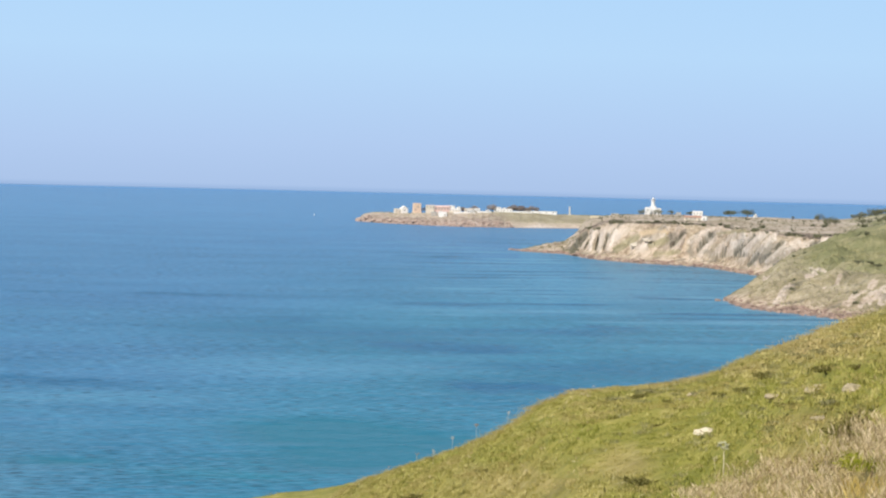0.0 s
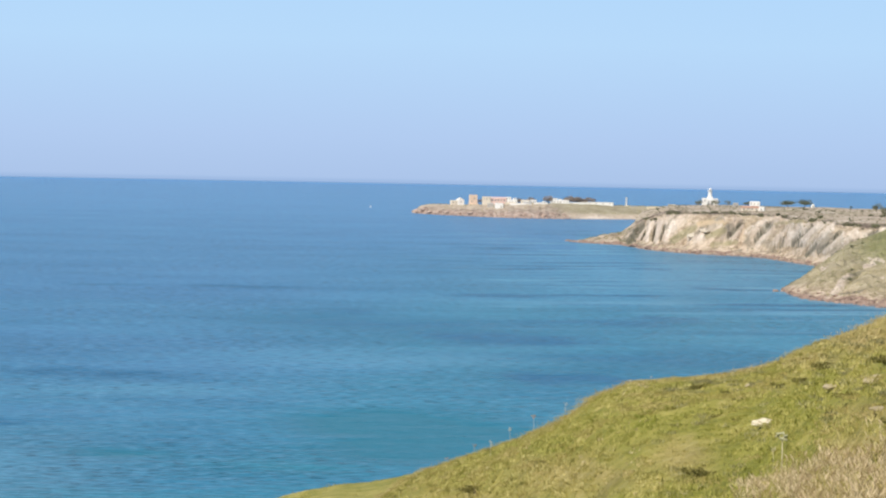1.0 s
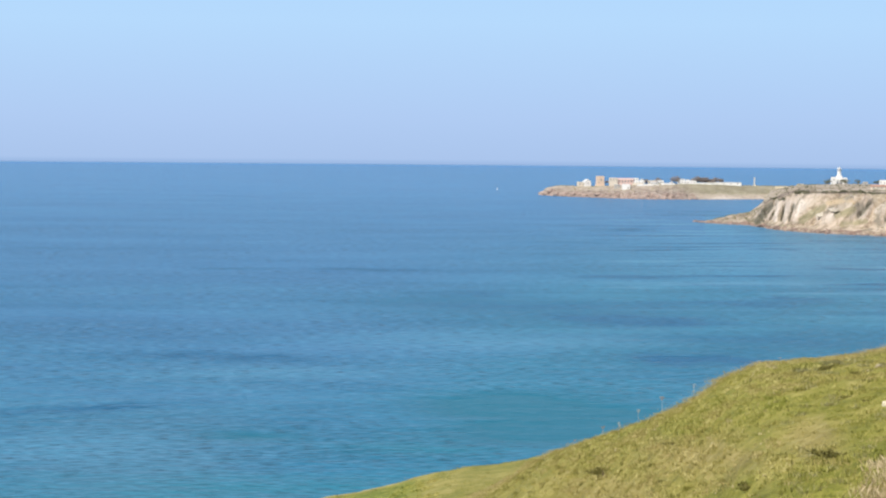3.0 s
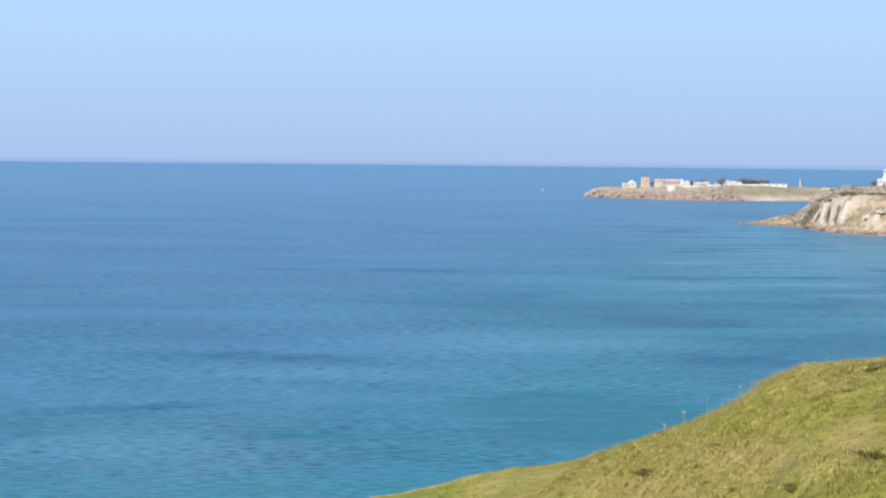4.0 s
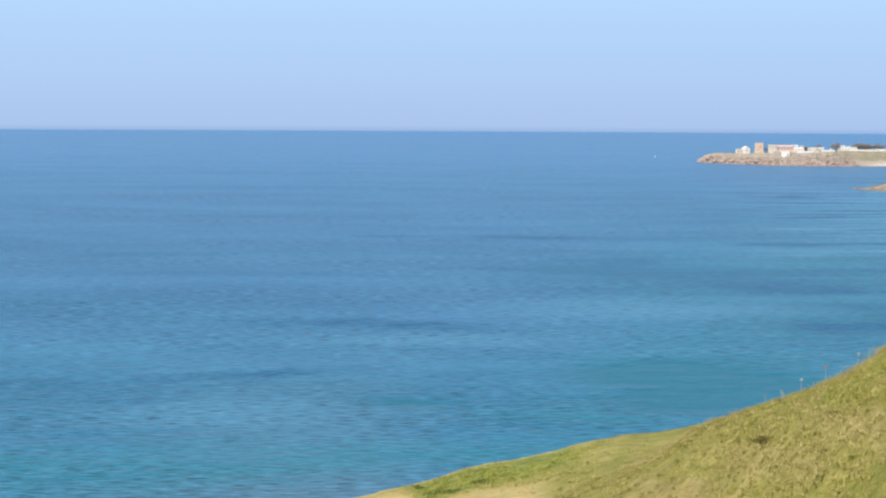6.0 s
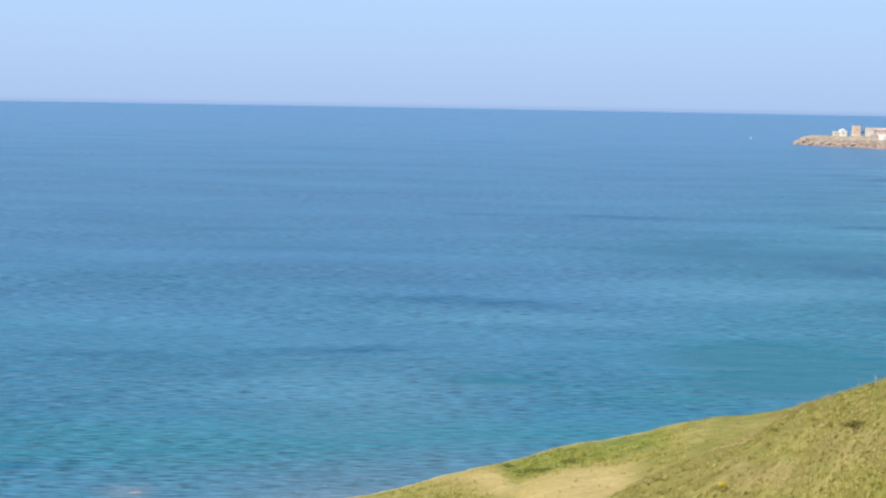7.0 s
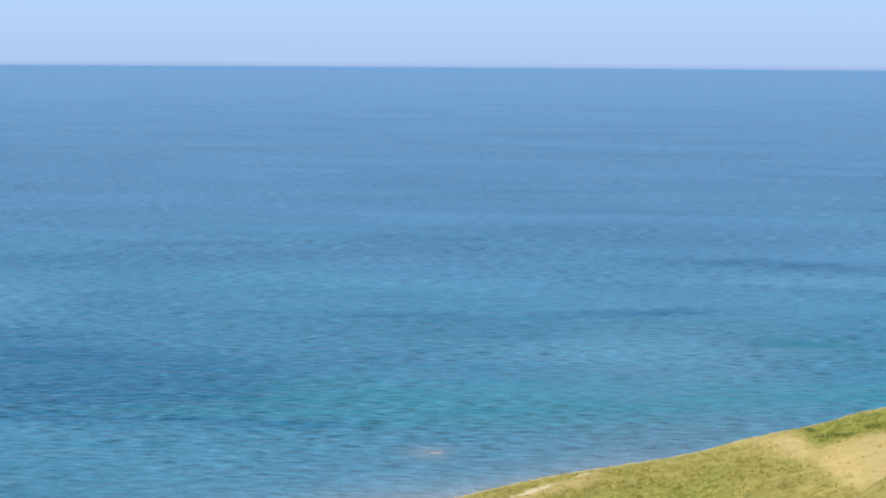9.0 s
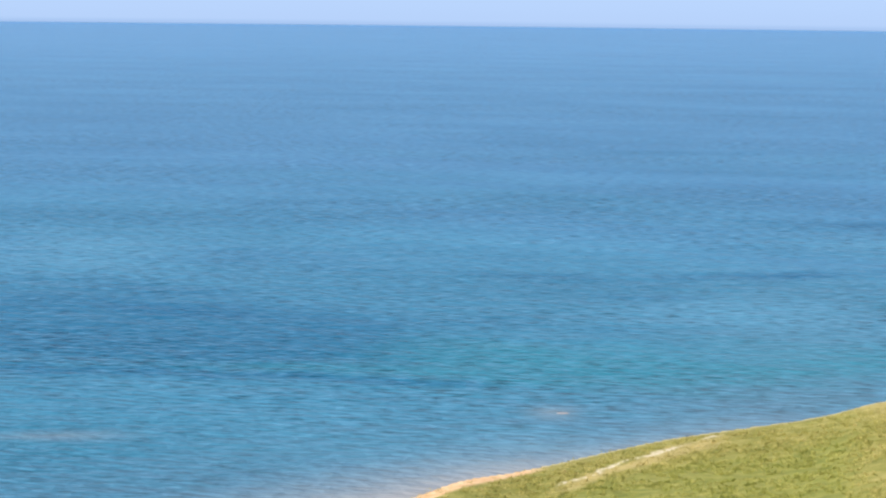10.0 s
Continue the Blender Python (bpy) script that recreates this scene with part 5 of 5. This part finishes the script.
on_ground(flowers(402, "small clump of yellow wildflowers on the slope", 40, 0.11), 3.68, on_hill(3.68, -9.78), hill_height)
spurge = shrub(0.62, 231, SPURGE, "bright yellow-green spurge bush in dry grass", "plants on the hill", 0.035, 3000)
on_ground(spurge, -10.42, on_hill(-10.42, -7.2), hill_height)
az, r = fan(260, -10.9, -10.0, 33, 60)
keep = np.abs(np.degrees(np.arctan2(hill_height(az, r) - EYE, r)) + 7.75) < 0.35
blades("russet_grass", az[keep], r[keep], hill_height, 34, 0.30, 0.006, RUSSET, "russet and orange dry grass round the spurge bush", 0.7, loose=0.22)
on_ground(shrub(0.6, 233, DARK_TUFT, "dark dry bush among tall bleached grass", "plants on the hill", 0.05, 1400), -10.06, on_hill(-10.06, -6.4), hill_height)
on_ground(shrub(0.4, 234, DARK_TUFT, "small dark dry bush among tall bleached grass", "plants on the hill", 0.06, 900), -9.5, on_hill(-9.5, -7.2), hill_height)
on_ground(shrub(0.55, 236, DARK_TUFT, "broad dark olive tussock alone on the slope", "plants on the hill", 0.07, 700, 0.5), 0.5, on_hill(0.5, -8.2), hill_height)
tussocks = [shrub(0.42, 240 + i, DARK_TUFT, "dark olive tussock standing out in the pasture", "plants on the hill", 0.09, 420, 0.5) for i in range(3)]
spread(tussocks, [(0.47, on_hill(0.47, -8.1)), (-4.9, on_hill(-4.9, -5.5)), (-5.6, on_hill(-5.6, -5.6)), (-6.9, on_hill(-6.9, -5.4)), (-7.4, on_hill(-7.4, -5.25)), (-8.0, on_hill(-8.0, -4.9)),
                  (-8.6, on_hill(-8.6, -5.6)), (-9.4, on_hill(-9.4, -4.7)), (-10.1, on_hill(-10.1, -4.6)), (-9.8, on_hill(-9.8, -6.2)), (-3.0, on_hill(-3.0, -8.4)), (-1.2, on_hill(-1.2, -7.4)),
                  (-5.0, on_hill(-5.0, -7.6))], hill_height, 0.6, 1.25)


thicket = [shrub(0.6, 260 + i, BUSH_LEAF, "low olive-green bush near the brow of the hill", "bushes on the brow", 0.06, 760, 0.42) for i in range(3)]
spread(thicket, [(-5.15, on_hill(-5.15, -5.38)), (-5.75, on_hill(-5.75, -5.42)), (-6.0, on_hill(-6.0, -5.30)), (-6.45, on_hill(-6.45, -5.36)), (-7.05, on_hill(-7.05, -5.2)), (-7.7, on_hill(-7.7, -5.3)),
                 (-8.35, on_hill(-8.35, -5.05)), (-8.9, on_hill(-8.9, -4.4)), (-9.3, on_hill(-9.3, -4.25)), (-9.75, on_hill(-9.75, -4.1)), (-10.3, on_hill(-10.3, -3.9)), (-9.55, on_hill(-9.55, -5.5)),
                 (-10.4, on_hill(-10.4, -5.6)), (-7.9, on_hill(-7.9, -5.7)), (-4.3, on_hill(-4.3, -5.6)), (-8.1, on_hill(-8.1, -6.1))], hill_height, 0.4, 0.85)


# low growth and stones on the terrace
def on_terrace(az, lift):
    """The distance at which the terrace is seen at that lift below the level."""
    r = np.linspace(190, float(EDGE(az)) - 0.5, 900)
    up = np.degrees(np.arctan2(terrace_height(np.full_like(r, az), r) - EYE, r))
    return float(r[np.argmax(up > lift)]) if (up > lift).any() else float(r[-1])


verge = [shrub(1.0, 270 + i, VERGE_LEAF, "low dark green bush at the field's edge", "bushes at the field's edge", 0.07, 520, 0.3) for i in range(3)]
spread(verge, [(az, on_terrace(az, lift)) for az, lift in ((8.15, -9.45), (7.45, -9.22), (8.45, -9.5), (7.9, -9.42), (8.8, -9.35))], terrace_height, 0.7, 1.5)
crag("shore_stone", 14.56, 314, terrace_height, 2.4, 1.6, 0.7, 30, 5.3, "pale bleached stone at the terrace's edge", LIMESTONE, "stones at the terrace's edge")


# ---- buildings ----
def window(parent, w, h, at, turn=0):
    """A recess with a frame, a pane and a sill, set into a wall that faces -y."""
    frame_ob = part("window", box(w + 0.24, 0.16, h + 0.24, (0, 0, 0), 0.03), TIMBER, parent)
    frame_ob.matrix_local = pose(at[0], at[1], at[2], 0, 0, turn)
    part("pane", box(w, 0.06, h, (0, -0.07, 0.12), 0.01), DARK, frame_ob)
    part("sill", box(w + 0.4, 0.3, 0.1, (0, -0.1, -0.1), 0.02), CONCRETE, frame_ob)


def door(parent, w, h, at):
    d = part("door", box(w, 0.14, h, at, 0.02), TIMBER, parent)
    part("lintel", box(w + 0.3, 0.22, 0.18, (at[0], at[1], at[2] + h), 0.02), CONCRETE, d)


def flat_block(parent, w, d, h, at, wall_mat, windows=2, roof_mat=None, edge=0.35, turn=0.0):
    """A flat-roofed volume with a parapet, windows to the front and the right."""
    body = part("wall", box(w, d, h, (0, 0, -1.0), 0.06), wall_mat, parent)
    body.matrix_local = pose(at[0], at[1], at[2], 0, 0, turn)
    part("roof", box(w + 0.24, d + 0.24, 0.2, (0, 0, h - 1.0), 0.03), roof_mat or wall_mat, body)
    part("parapet", box(w - 0.3, d - 0.3, edge, (0, 0, h - 0.8), 0.05), wall_mat, body)
    for i in range(windows):
        x = (i + 0.5) / windows * w - w / 2
        window(parent, 0.8, 1.0, (at[0] + x, at[1] - d / 2 - 0.02, at[2] + max(h - 1.0 - 2.2, 0.7)))
    return body


def building(az, r, ground, turn, name, label, category="house", group="houses on the cape"):
    ob = thing(name, 0, 0, 0, 0, label, category, group)
    # the base follows the ground, the front faces the viewpoint turned by some degrees
    return on_ground(ob, az, r, ground, az + turn, 1.0, 0.0)


def cape_r(az, back):
    return float(CAPE_SHORE(az)) + back


# white gabled house at the tip
h = building(1.03, cape_r(1.03, 80), cape_height, 14, "gabled_house", "white gabled house with a lower flat wing near the cape's tip")
body = part("wall", gable_body(6.6, 9, 5.2, 2.6, "y"), WHITE, h)
body.matrix_local = pose(2.4, 0, -0.4)
part("roof", gable(6.6, 9, 2.6, (0, 0, 5.2), 0.3, "y"), WHITE, body)
window(h, 0.9, 1.3, (2.4, -4.52, 2.6))
flat_block(h, 7.0, 6.5, 5.2, (-3.8, 1.0, 0), CREAM, 2, WHITE)
door(h, 1.1, 2.1, (-2.2, -2.3, 0))

# watch tower
h = building(0.66, cape_r(0.66, 85), cape_height, 8, "watch_tower", "square tan stone watchtower with a battered base", "tower", "towers")
part("wall", box(8.2, 8.2, 10.6, (0, 0, -0.8), 0.15, 0.94), STONE, h)
part("base", box(9.2, 9.2, 3.4, (0, 0, -1.2), 0.1, 0.92), STONE, h)
part("cornice", box(8.2, 8.2, 0.4, (0, 0, 9.2), 0.06), STONE, h)
for i in range(5):
    for s in (-1, 1):
        part("merlon", box(0.95, 0.6, 0.8, (-3.3 + 1.65 * i, s * 3.6, 9.6), 0.05), STONE, h)
window(h, 0.8, 1.2, (0.6, -4.05, 5.8))
window(h, 0.7, 1.0, (-1.8, -4.2, 3.2))

# long pink house and its cream wing
h = building(0.16, cape_r(0.16, 82), cape_height, 4, "long_house", "long two-storey pink house with a cream wing")
flat_block(h, 8.4, 9, 8.2, (-7.6, -1.0, 0), CREAM, 3, PINK)
body = part("wall", gable_body(16, 8.5, 6.4, 1.5, "x"), PINK, h)
body.matrix_local = pose(4.7, 0, -0.6)
part("roof", gable(16, 8.5, 1.5, (0, 0, 6.4), 0.35, "x"), PINK, body)
for x in (-1.5, 1.5, 4.5, 7.5, 10.5):
    window(h, 1.0, 1.3, (x, -4.27, 3.6))
door(h, 1.2, 2.1, (3.0, -4.27, 0.2))

# white boat shed in front
h = building(0.03, cape_r(0.03, 44), cape_height, -3, "shed", "small bright white flat-roofed shed in front of the pink house", "shed")
flat_block(h, 8.4, 5, 5.6, (0, 0, 0), WHITE, 0, WHITE, 0.15)
door(h, 1.6, 2.2, (2.4, -2.5, 0.1))
# grey shed beside it
h = building(0.24, cape_r(0.24, 48), cape_height, 0, "shed", "low grey weathered shed with a sloped roof", "shed")
part("wall", box(6.0, 4, 3.6, (0, 0, -0.8), 0.05), CONCRETE, h)
part("roof", gable(6.0, 4, 0.9, (0, 0, 2.8), 0.3, "x"), CONCRETE, h)
door(h, 1.2, 2.0, (0, -2.02, 0))

# stepped white house
h = building(-0.27, cape_r(-0.27, 92), cape_height, -6, "stepped_house", "white stepped house with a roof terrace and upper room")
flat_block(h, 12.5, 8, 4.8, (0, 0, 0), WHITE, 4)
flat_block(h, 5.5, 5, 3.3, (-3.0, 0.6, 4.0), WHITE, 2)
flat_block(h, 3.2, 4, 2.4, (3.4, 1.0, 4.0), WHITE, 1)
part("garden_wall", box(11, 0.5, 2.8, (0, -8.0, -0.8), 0.06), CREAM, h)

# low white houses in a row
for az, back, w, hh, mat, label in ((-0.60, 90, 8.5, 4.4, CREAM, "low cream house with a flat roof"), (-0.64, 66, 6.5, 3.4, WHITE, "small white cottage with a flat roof"),
                                    (-0.80, 92, 6.4, 4.3, WHITE, "low white house with a row of windows"), (-1.06, 74, 3.2, 2.8, WHITE, "small white hut on the grass")):
    h = building(az, cape_r(az, back), cape_height, 5, "low_house", label)
    flat_block(h, w, 6, hh, (0, 0, 0), mat, 3 if w > 6 else 1)
    door(h, 1.0, 2.0, (w * 0.3, -3.02, 0.1))

# low walls round the gardens
for az, back, w, label in ((-0.50, 60, 22, "long low white garden wall"), (-0.98, 66, 14, "low white garden wall"), (-1.75, 74, 24, "low pale boundary wall in the grass")):
    h = building(az, cape_r(az, back), cape_height, 3, "garden_wall", label, "wall", "garden walls")
    part("coping", box(w, 0.6, 0.15, (0, 0, 1.35), 0.03), WHITE, h)
    part("rubble", box(w, 0.45, 2.0, (0, 0, -0.65), 0.04), WHITE, h)

# white villa
h = building(-1.44, cape_r(-1.44, 92), cape_height, -4, "villa", "bright white villa with stepped parapets and dark windows")
flat_block(h, 19, 8, 4.1, (0, 0, 0), WHITE, 6)
flat_block(h, 6.5, 6, 2.4, (-6.0, 0.4, 3.3), WHITE, 2)
flat_block(h, 3.0, 4, 1.8, (0.5, 0.6, 3.3), WHITE, 1)
door(h, 1.2, 2.1, (1.0, -4.02, 0.1))

# long low museum wall
h = building(-2.33, cape_r(-2.33, 80), cape_height, -4, "long_shed", "long low pale building with a flat roof", "building")
flat_block(h, 35, 7, 3.2, (0, 0, 0), WHITE, 5, CREAM, 0.15)

# lone ancient column
h = building(-3.05, cape_r(-3.05, 92), cape_height, 0, "ancient_column", "single weathered fluted stone column on a stepped base", "column", "ruins")
part("shaft", drum(0.78, 0.62, 7.0, (0, 0, 0.7), 20), COLUMN, h)
part("capital", drum(0.64, 1.0, 0.55, (0, 0, 7.7), 20), COLUMN, h)
part("abacus", box(2.1, 2.1, 0.4, (0, 0, 8.25), 0.04), COLUMN, h)
for i in range(3):
    part("base_step", box(5 - 1.1 * i, 5 - 1.1 * i, 0.35, (0, 0, -0.35 + 0.35 * i), 0.04), COLUMN, h)

# low walls behind the column
for az, back, w, label in ((-3.70, 60, 12, "low pale field wall of rubble stone"), (-4.15, 60, 7, "short pale field wall of rubble stone")):
    h = building(az, 2200 + back, cliff_height, 0, "field_wall", label, "wall", "field walls")
    part("coping", box(w, 0.7, 0.2, (0, 0, 1.5), 0.05), LIMESTONE, h)
    part("rubble", box(w, 0.6, 2.0, (0, 0, -0.5), 0.08), LIMESTONE, h)

# lighthouse
h = building(-5.06, 2190, cliff_height, 6, "lighthouse", "white lighthouse tower rising from a two-winged keeper's house", "lighthouse", "towers")
flat_block(h, 13.6, 9, 6.4, (0, 0, 0), WHITE, 4, WHITE, 0.5)
flat_block(h, 4.0, 9.6, 7.4, (-5.1, 0, 0), WHITE, 1, WHITE, 0.5)
flat_block(h, 4.0, 9.6, 7.0, (5.1, 0, 0), WHITE, 1, WHITE, 0.5)
part("plinth", box(5.6, 5.6, 3.0, (0, 0, 5.4), 0.1, 0.9), WHITE, h)
part("tower", drum(1.9, 1.5, 6.0, (0, 0, 7.6), 8), WHITE, h)
part("gallery", drum(2.4, 2.4, 0.35, (0, 0, 13.4), 16), WHITE, h)
part("railing", drum(2.3, 2.3, 0.12, (0, 0, 14.5), 16), WHITE, h)
for i in range(8):
    t = math.pi * i / 4
    part("baluster", drum(0.05, 0.05, 0.8, (2.2 * math.cos(t), 2.2 * math.sin(t), 13.75), 5), WHITE, h)
lantern = part("lantern", drum(1.15, 1.15, 1.7, (0, 0, 13.75), 12), WHITE, h)
part("lantern_glass", drum(1.18, 1.18, 0.7, (0, 0, 14.3), 12), CONCRETE, lantern)
part("dome", drum(1.3, 0.25, 0.9, (0, 0, 15.4), 12), WHITE, lantern)
part("finial", drum(0.08, 0.03, 1.0, (0, 0, 16.2), 6), METAL, lantern)
# solid dark blocks in place of the porch's shaded openings
for x in (-1.8, 1.8):
    part("porch_arch", box(1.6, 0.5, 3.2, (x, -4.4, -0.2), 0.1), DARK, h)
door(h, 1.3, 2.3, (0, -4.55, 0.0))

# houses on the plateau
h = building(-6.14, 2150, cliff_height, -5, "flat_house", "white flat-roofed house on the plateau", "house", "houses on the plateau")
flat_block(h, 9.0, 7, 5.0, (0, 0, 0), WHITE, 3)
h = building(-6.04, 1740, cliff_height, -8, "farmhouse", "low farmhouse with a faded red tile roof and white end", "house", "houses on the plateau")
body = part("wall", gable_body(13, 6, 2.8, 1.1, "x"), CREAM, h)
body.matrix_local = pose(0, 0, -0.6)
part("roof", gable(13, 6, 1.1, (0, 0, 2.8), 0.4, "x"), TILE, body)
flat_block(h, 4.0, 5, 3.8, (8.2, -0.6, 0), WHITE, 1)
for x in (-4.5, -1.5, 1.6, 4.6):
    window(h, 0.8, 0.9, (x, -3.02, 0.8))
door(h, 1.0, 1.9, (0.1, -3.02, -0.1))
h = building(-5.68, 2020, cliff_height, 5, "hut", "small grey plastered hut on the plateau", "hut", "houses on the plateau")
flat_block(h, 4.0, 4, 3.4, (0, 0, 0), CONCRETE, 1)
h = building(-7.52, 2130, cliff_height, 0, "hut", "small white domed hut on the plateau", "hut", "houses on the plateau")
part("wall", drum(1.7, 1.6, 3.0, (0, 0, -0.6), 14), WHITE, h)
part("dome", drum(1.7, 0.5, 1.0, (0, 0, 2.4), 14), WHITE, h)
door(h, 0.9, 1.9, (0, -1.62, 0.0))


# ---- trees ----
def pine(height, crown, seed, label):
    g = random.Random(seed)
    ob = thing("umbrella_pine", 0, 0, 0, 0, label, "tree", "trees on the plateau")
    bend = g.uniform(-0.5, 0.5)
    under("trunk", stem_mesh("trunk", [(0, 0, -0.5), (bend * 0.4, 0, height * 0.4), (bend, 0.2, height * 0.75)], [0.42, 0.32, 0.2], BARK, 8), ob)
    for i in range(6):
        t = 2 * math.pi * i / 6 + g.uniform(-0.3, 0.3)
        rr = crown * g.uniform(0.25, 0.42)
        under("limb", stem_mesh("limb", [(bend * 0.8, 0.15, height * 0.62), (bend + rr * 0.5 * math.cos(t), rr * 0.5 * math.sin(t), height * 0.74),
                                        (bend + rr * math.cos(t), rr * math.sin(t), height * 0.86)], [0.15, 0.1, 0.05], BARK, 5), ob)
    v, f = leaf_cloud(1900, crown * 0.52, 0.32, 0.48, 16, seed)
    v = v + np.array([bend, 0.2, height * 0.52])
    under("crown", fast_mesh("crown", v, f, PINE_LEAF), ob)
    return ob


on_ground(pine(3.2, 11.5, 501, "dark umbrella pine with a wide flat crown"), -6.92, 2120, cliff_height)
on_ground(pine(4.2, 13.0, 502, "broad dark umbrella pine with a spreading crown"), -7.33, 2100, cliff_height)
on_ground(pine(3.6, 6.0, 503, "small dark pine beside a white house"), -5.98, 2160, cliff_height)
on_ground(pine(3.4, 2.0, 504, "thin solitary dark tree on the skyline"), -8.42, 2060, cliff_height)


def broadleaf(height, crown, seed, leaves, label, group):
    g = random.Random(seed)
    ob = thing("tree", 0, 0, 0, 0, label, "tree", group)
    under("trunk", stem_mesh("trunk", [(0, 0, -0.5), (0.1, 0.1, height * 0.3), (0.0, 0.2, height * 0.6)], [0.3, 0.22, 0.1], BARK, 7), ob)
    for i in range(4):
        t = math.pi * i / 2 + g.uniform(-0.4, 0.4)
        under("limb", stem_mesh("limb", [(0, 0.1, height * 0.3), (crown * 0.2 * math.cos(t), crown * 0.2 * math.sin(t), height * 0.55)], [0.12, 0.05], BARK, 5), ob)
    v, f = leaf_cloud(900, crown * 0.55, 0.30, 0.75, 10, seed)
    under("crown", fast_mesh("crown", v + np.array([0, 0, height * 0.2]), f, leaves), ob)
    return ob


grove = [broadleaf(6.0, 6.5, 510 + i, BROWN_LEAF, "grey-brown rounded tree in the grove behind the villa", "grove on the cape") for i in range(3)]
spread(grove, [(-1.62, cape_r(-1.62, 93)), (-1.78, cape_r(-1.78, 93)), (-1.92, cape_r(-1.92, 93)), (-2.06, cape_r(-2.06, 93)), (-2.2, cape_r(-2.2, 93)),
               (-0.75, cape_r(-0.75, 100)), (-0.45, cape_r(-0.45, 104)), (0.42, cape_r(0.42, 100)), (-1.7, cape_r(-1.7, 90)), (-1.85, cape_r(-1.85, 88)), (-1.98, cape_r(-1.98, 90)), (-1.15, cape_r(-1.15, 96))], cape_height, 1.1, 1.6)
row = [broadleaf(5.5, 8.0, 520 + i, LEAF, "dark spreading tree on the plateau's rim", "trees on the rim") for i in range(3)]
spots = [(-9.25, 1760), (-9.42, 1700), (-9.02, 1850), (-5.2, 2170), (-4.8, 2165), (-5.5, 2120)]
spots += [(-9.9 - 0.07 * i + rng.uniform(-0.06, 0.06), 1950 + rng.uniform(-90, 90)) for i in range(34)]
spots += [(-10.0 - 0.2 * i + rng.uniform(-0.08, 0.08), 1640 + rng.uniform(-20, 20)) for i in range(9)]
spread(row, spots, cliff_height, 0.5, 0.95)

# ---- a small boat at sea ----
x, y = spot(3.15, 2680)
boat = thing("sailboat", float(x), float(y), 0, 75, "tiny white sailing boat under a single sail", "boat")
boat.matrix_world = boat.matrix_world @ Matrix.Scale(0.36, 4)
bm = bmesh.new()
rings = [[bm.verts.new((sx * w, yy, z)) for sx, z in ((-1, 0.7), (-0.7, -0.2), (0.7, -0.2), (1, 0.7))] for yy, w in ((-2.8, 0.7), (-1, 1.0), (1, 0.9), (2.6, 0.35), (3.2, 0.05))]
for p, q in zip(rings, rings[1:]):
    for i in range(3):
        bm.faces.new((p[i], p[i + 1], q[i + 1], q[i]))
    bm.faces.new((p[3], p[0], q[0], q[3]))
bm.faces.new(rings[0])
bmesh.ops.recalc_face_normals(bm, faces=bm.faces[:])
part("hull", bm, HULL, boat)
part("mast", drum(0.07, 0.04, 7.4, (0, 0.6, 0.5), 6), METAL, boat)
bm = bmesh.new()
front = [bm.verts.new(c) for c in ((0, 0.5, 1.4), (0.25, -2.6, 1.5), (0.12, -0.9, 4.2), (0, 0.5, 7.6))]
back = [bm.verts.new((v.co.x + 0.03, v.co.y, v.co.z)) for v in front]
bm.faces.new(front)
bm.faces.new(back[::-1])
for i in range(4):
    bm.faces.new((front[i], back[i], back[(i + 1) % 4], front[(i + 1) % 4]))
part("sail", bm, SAIL, boat)
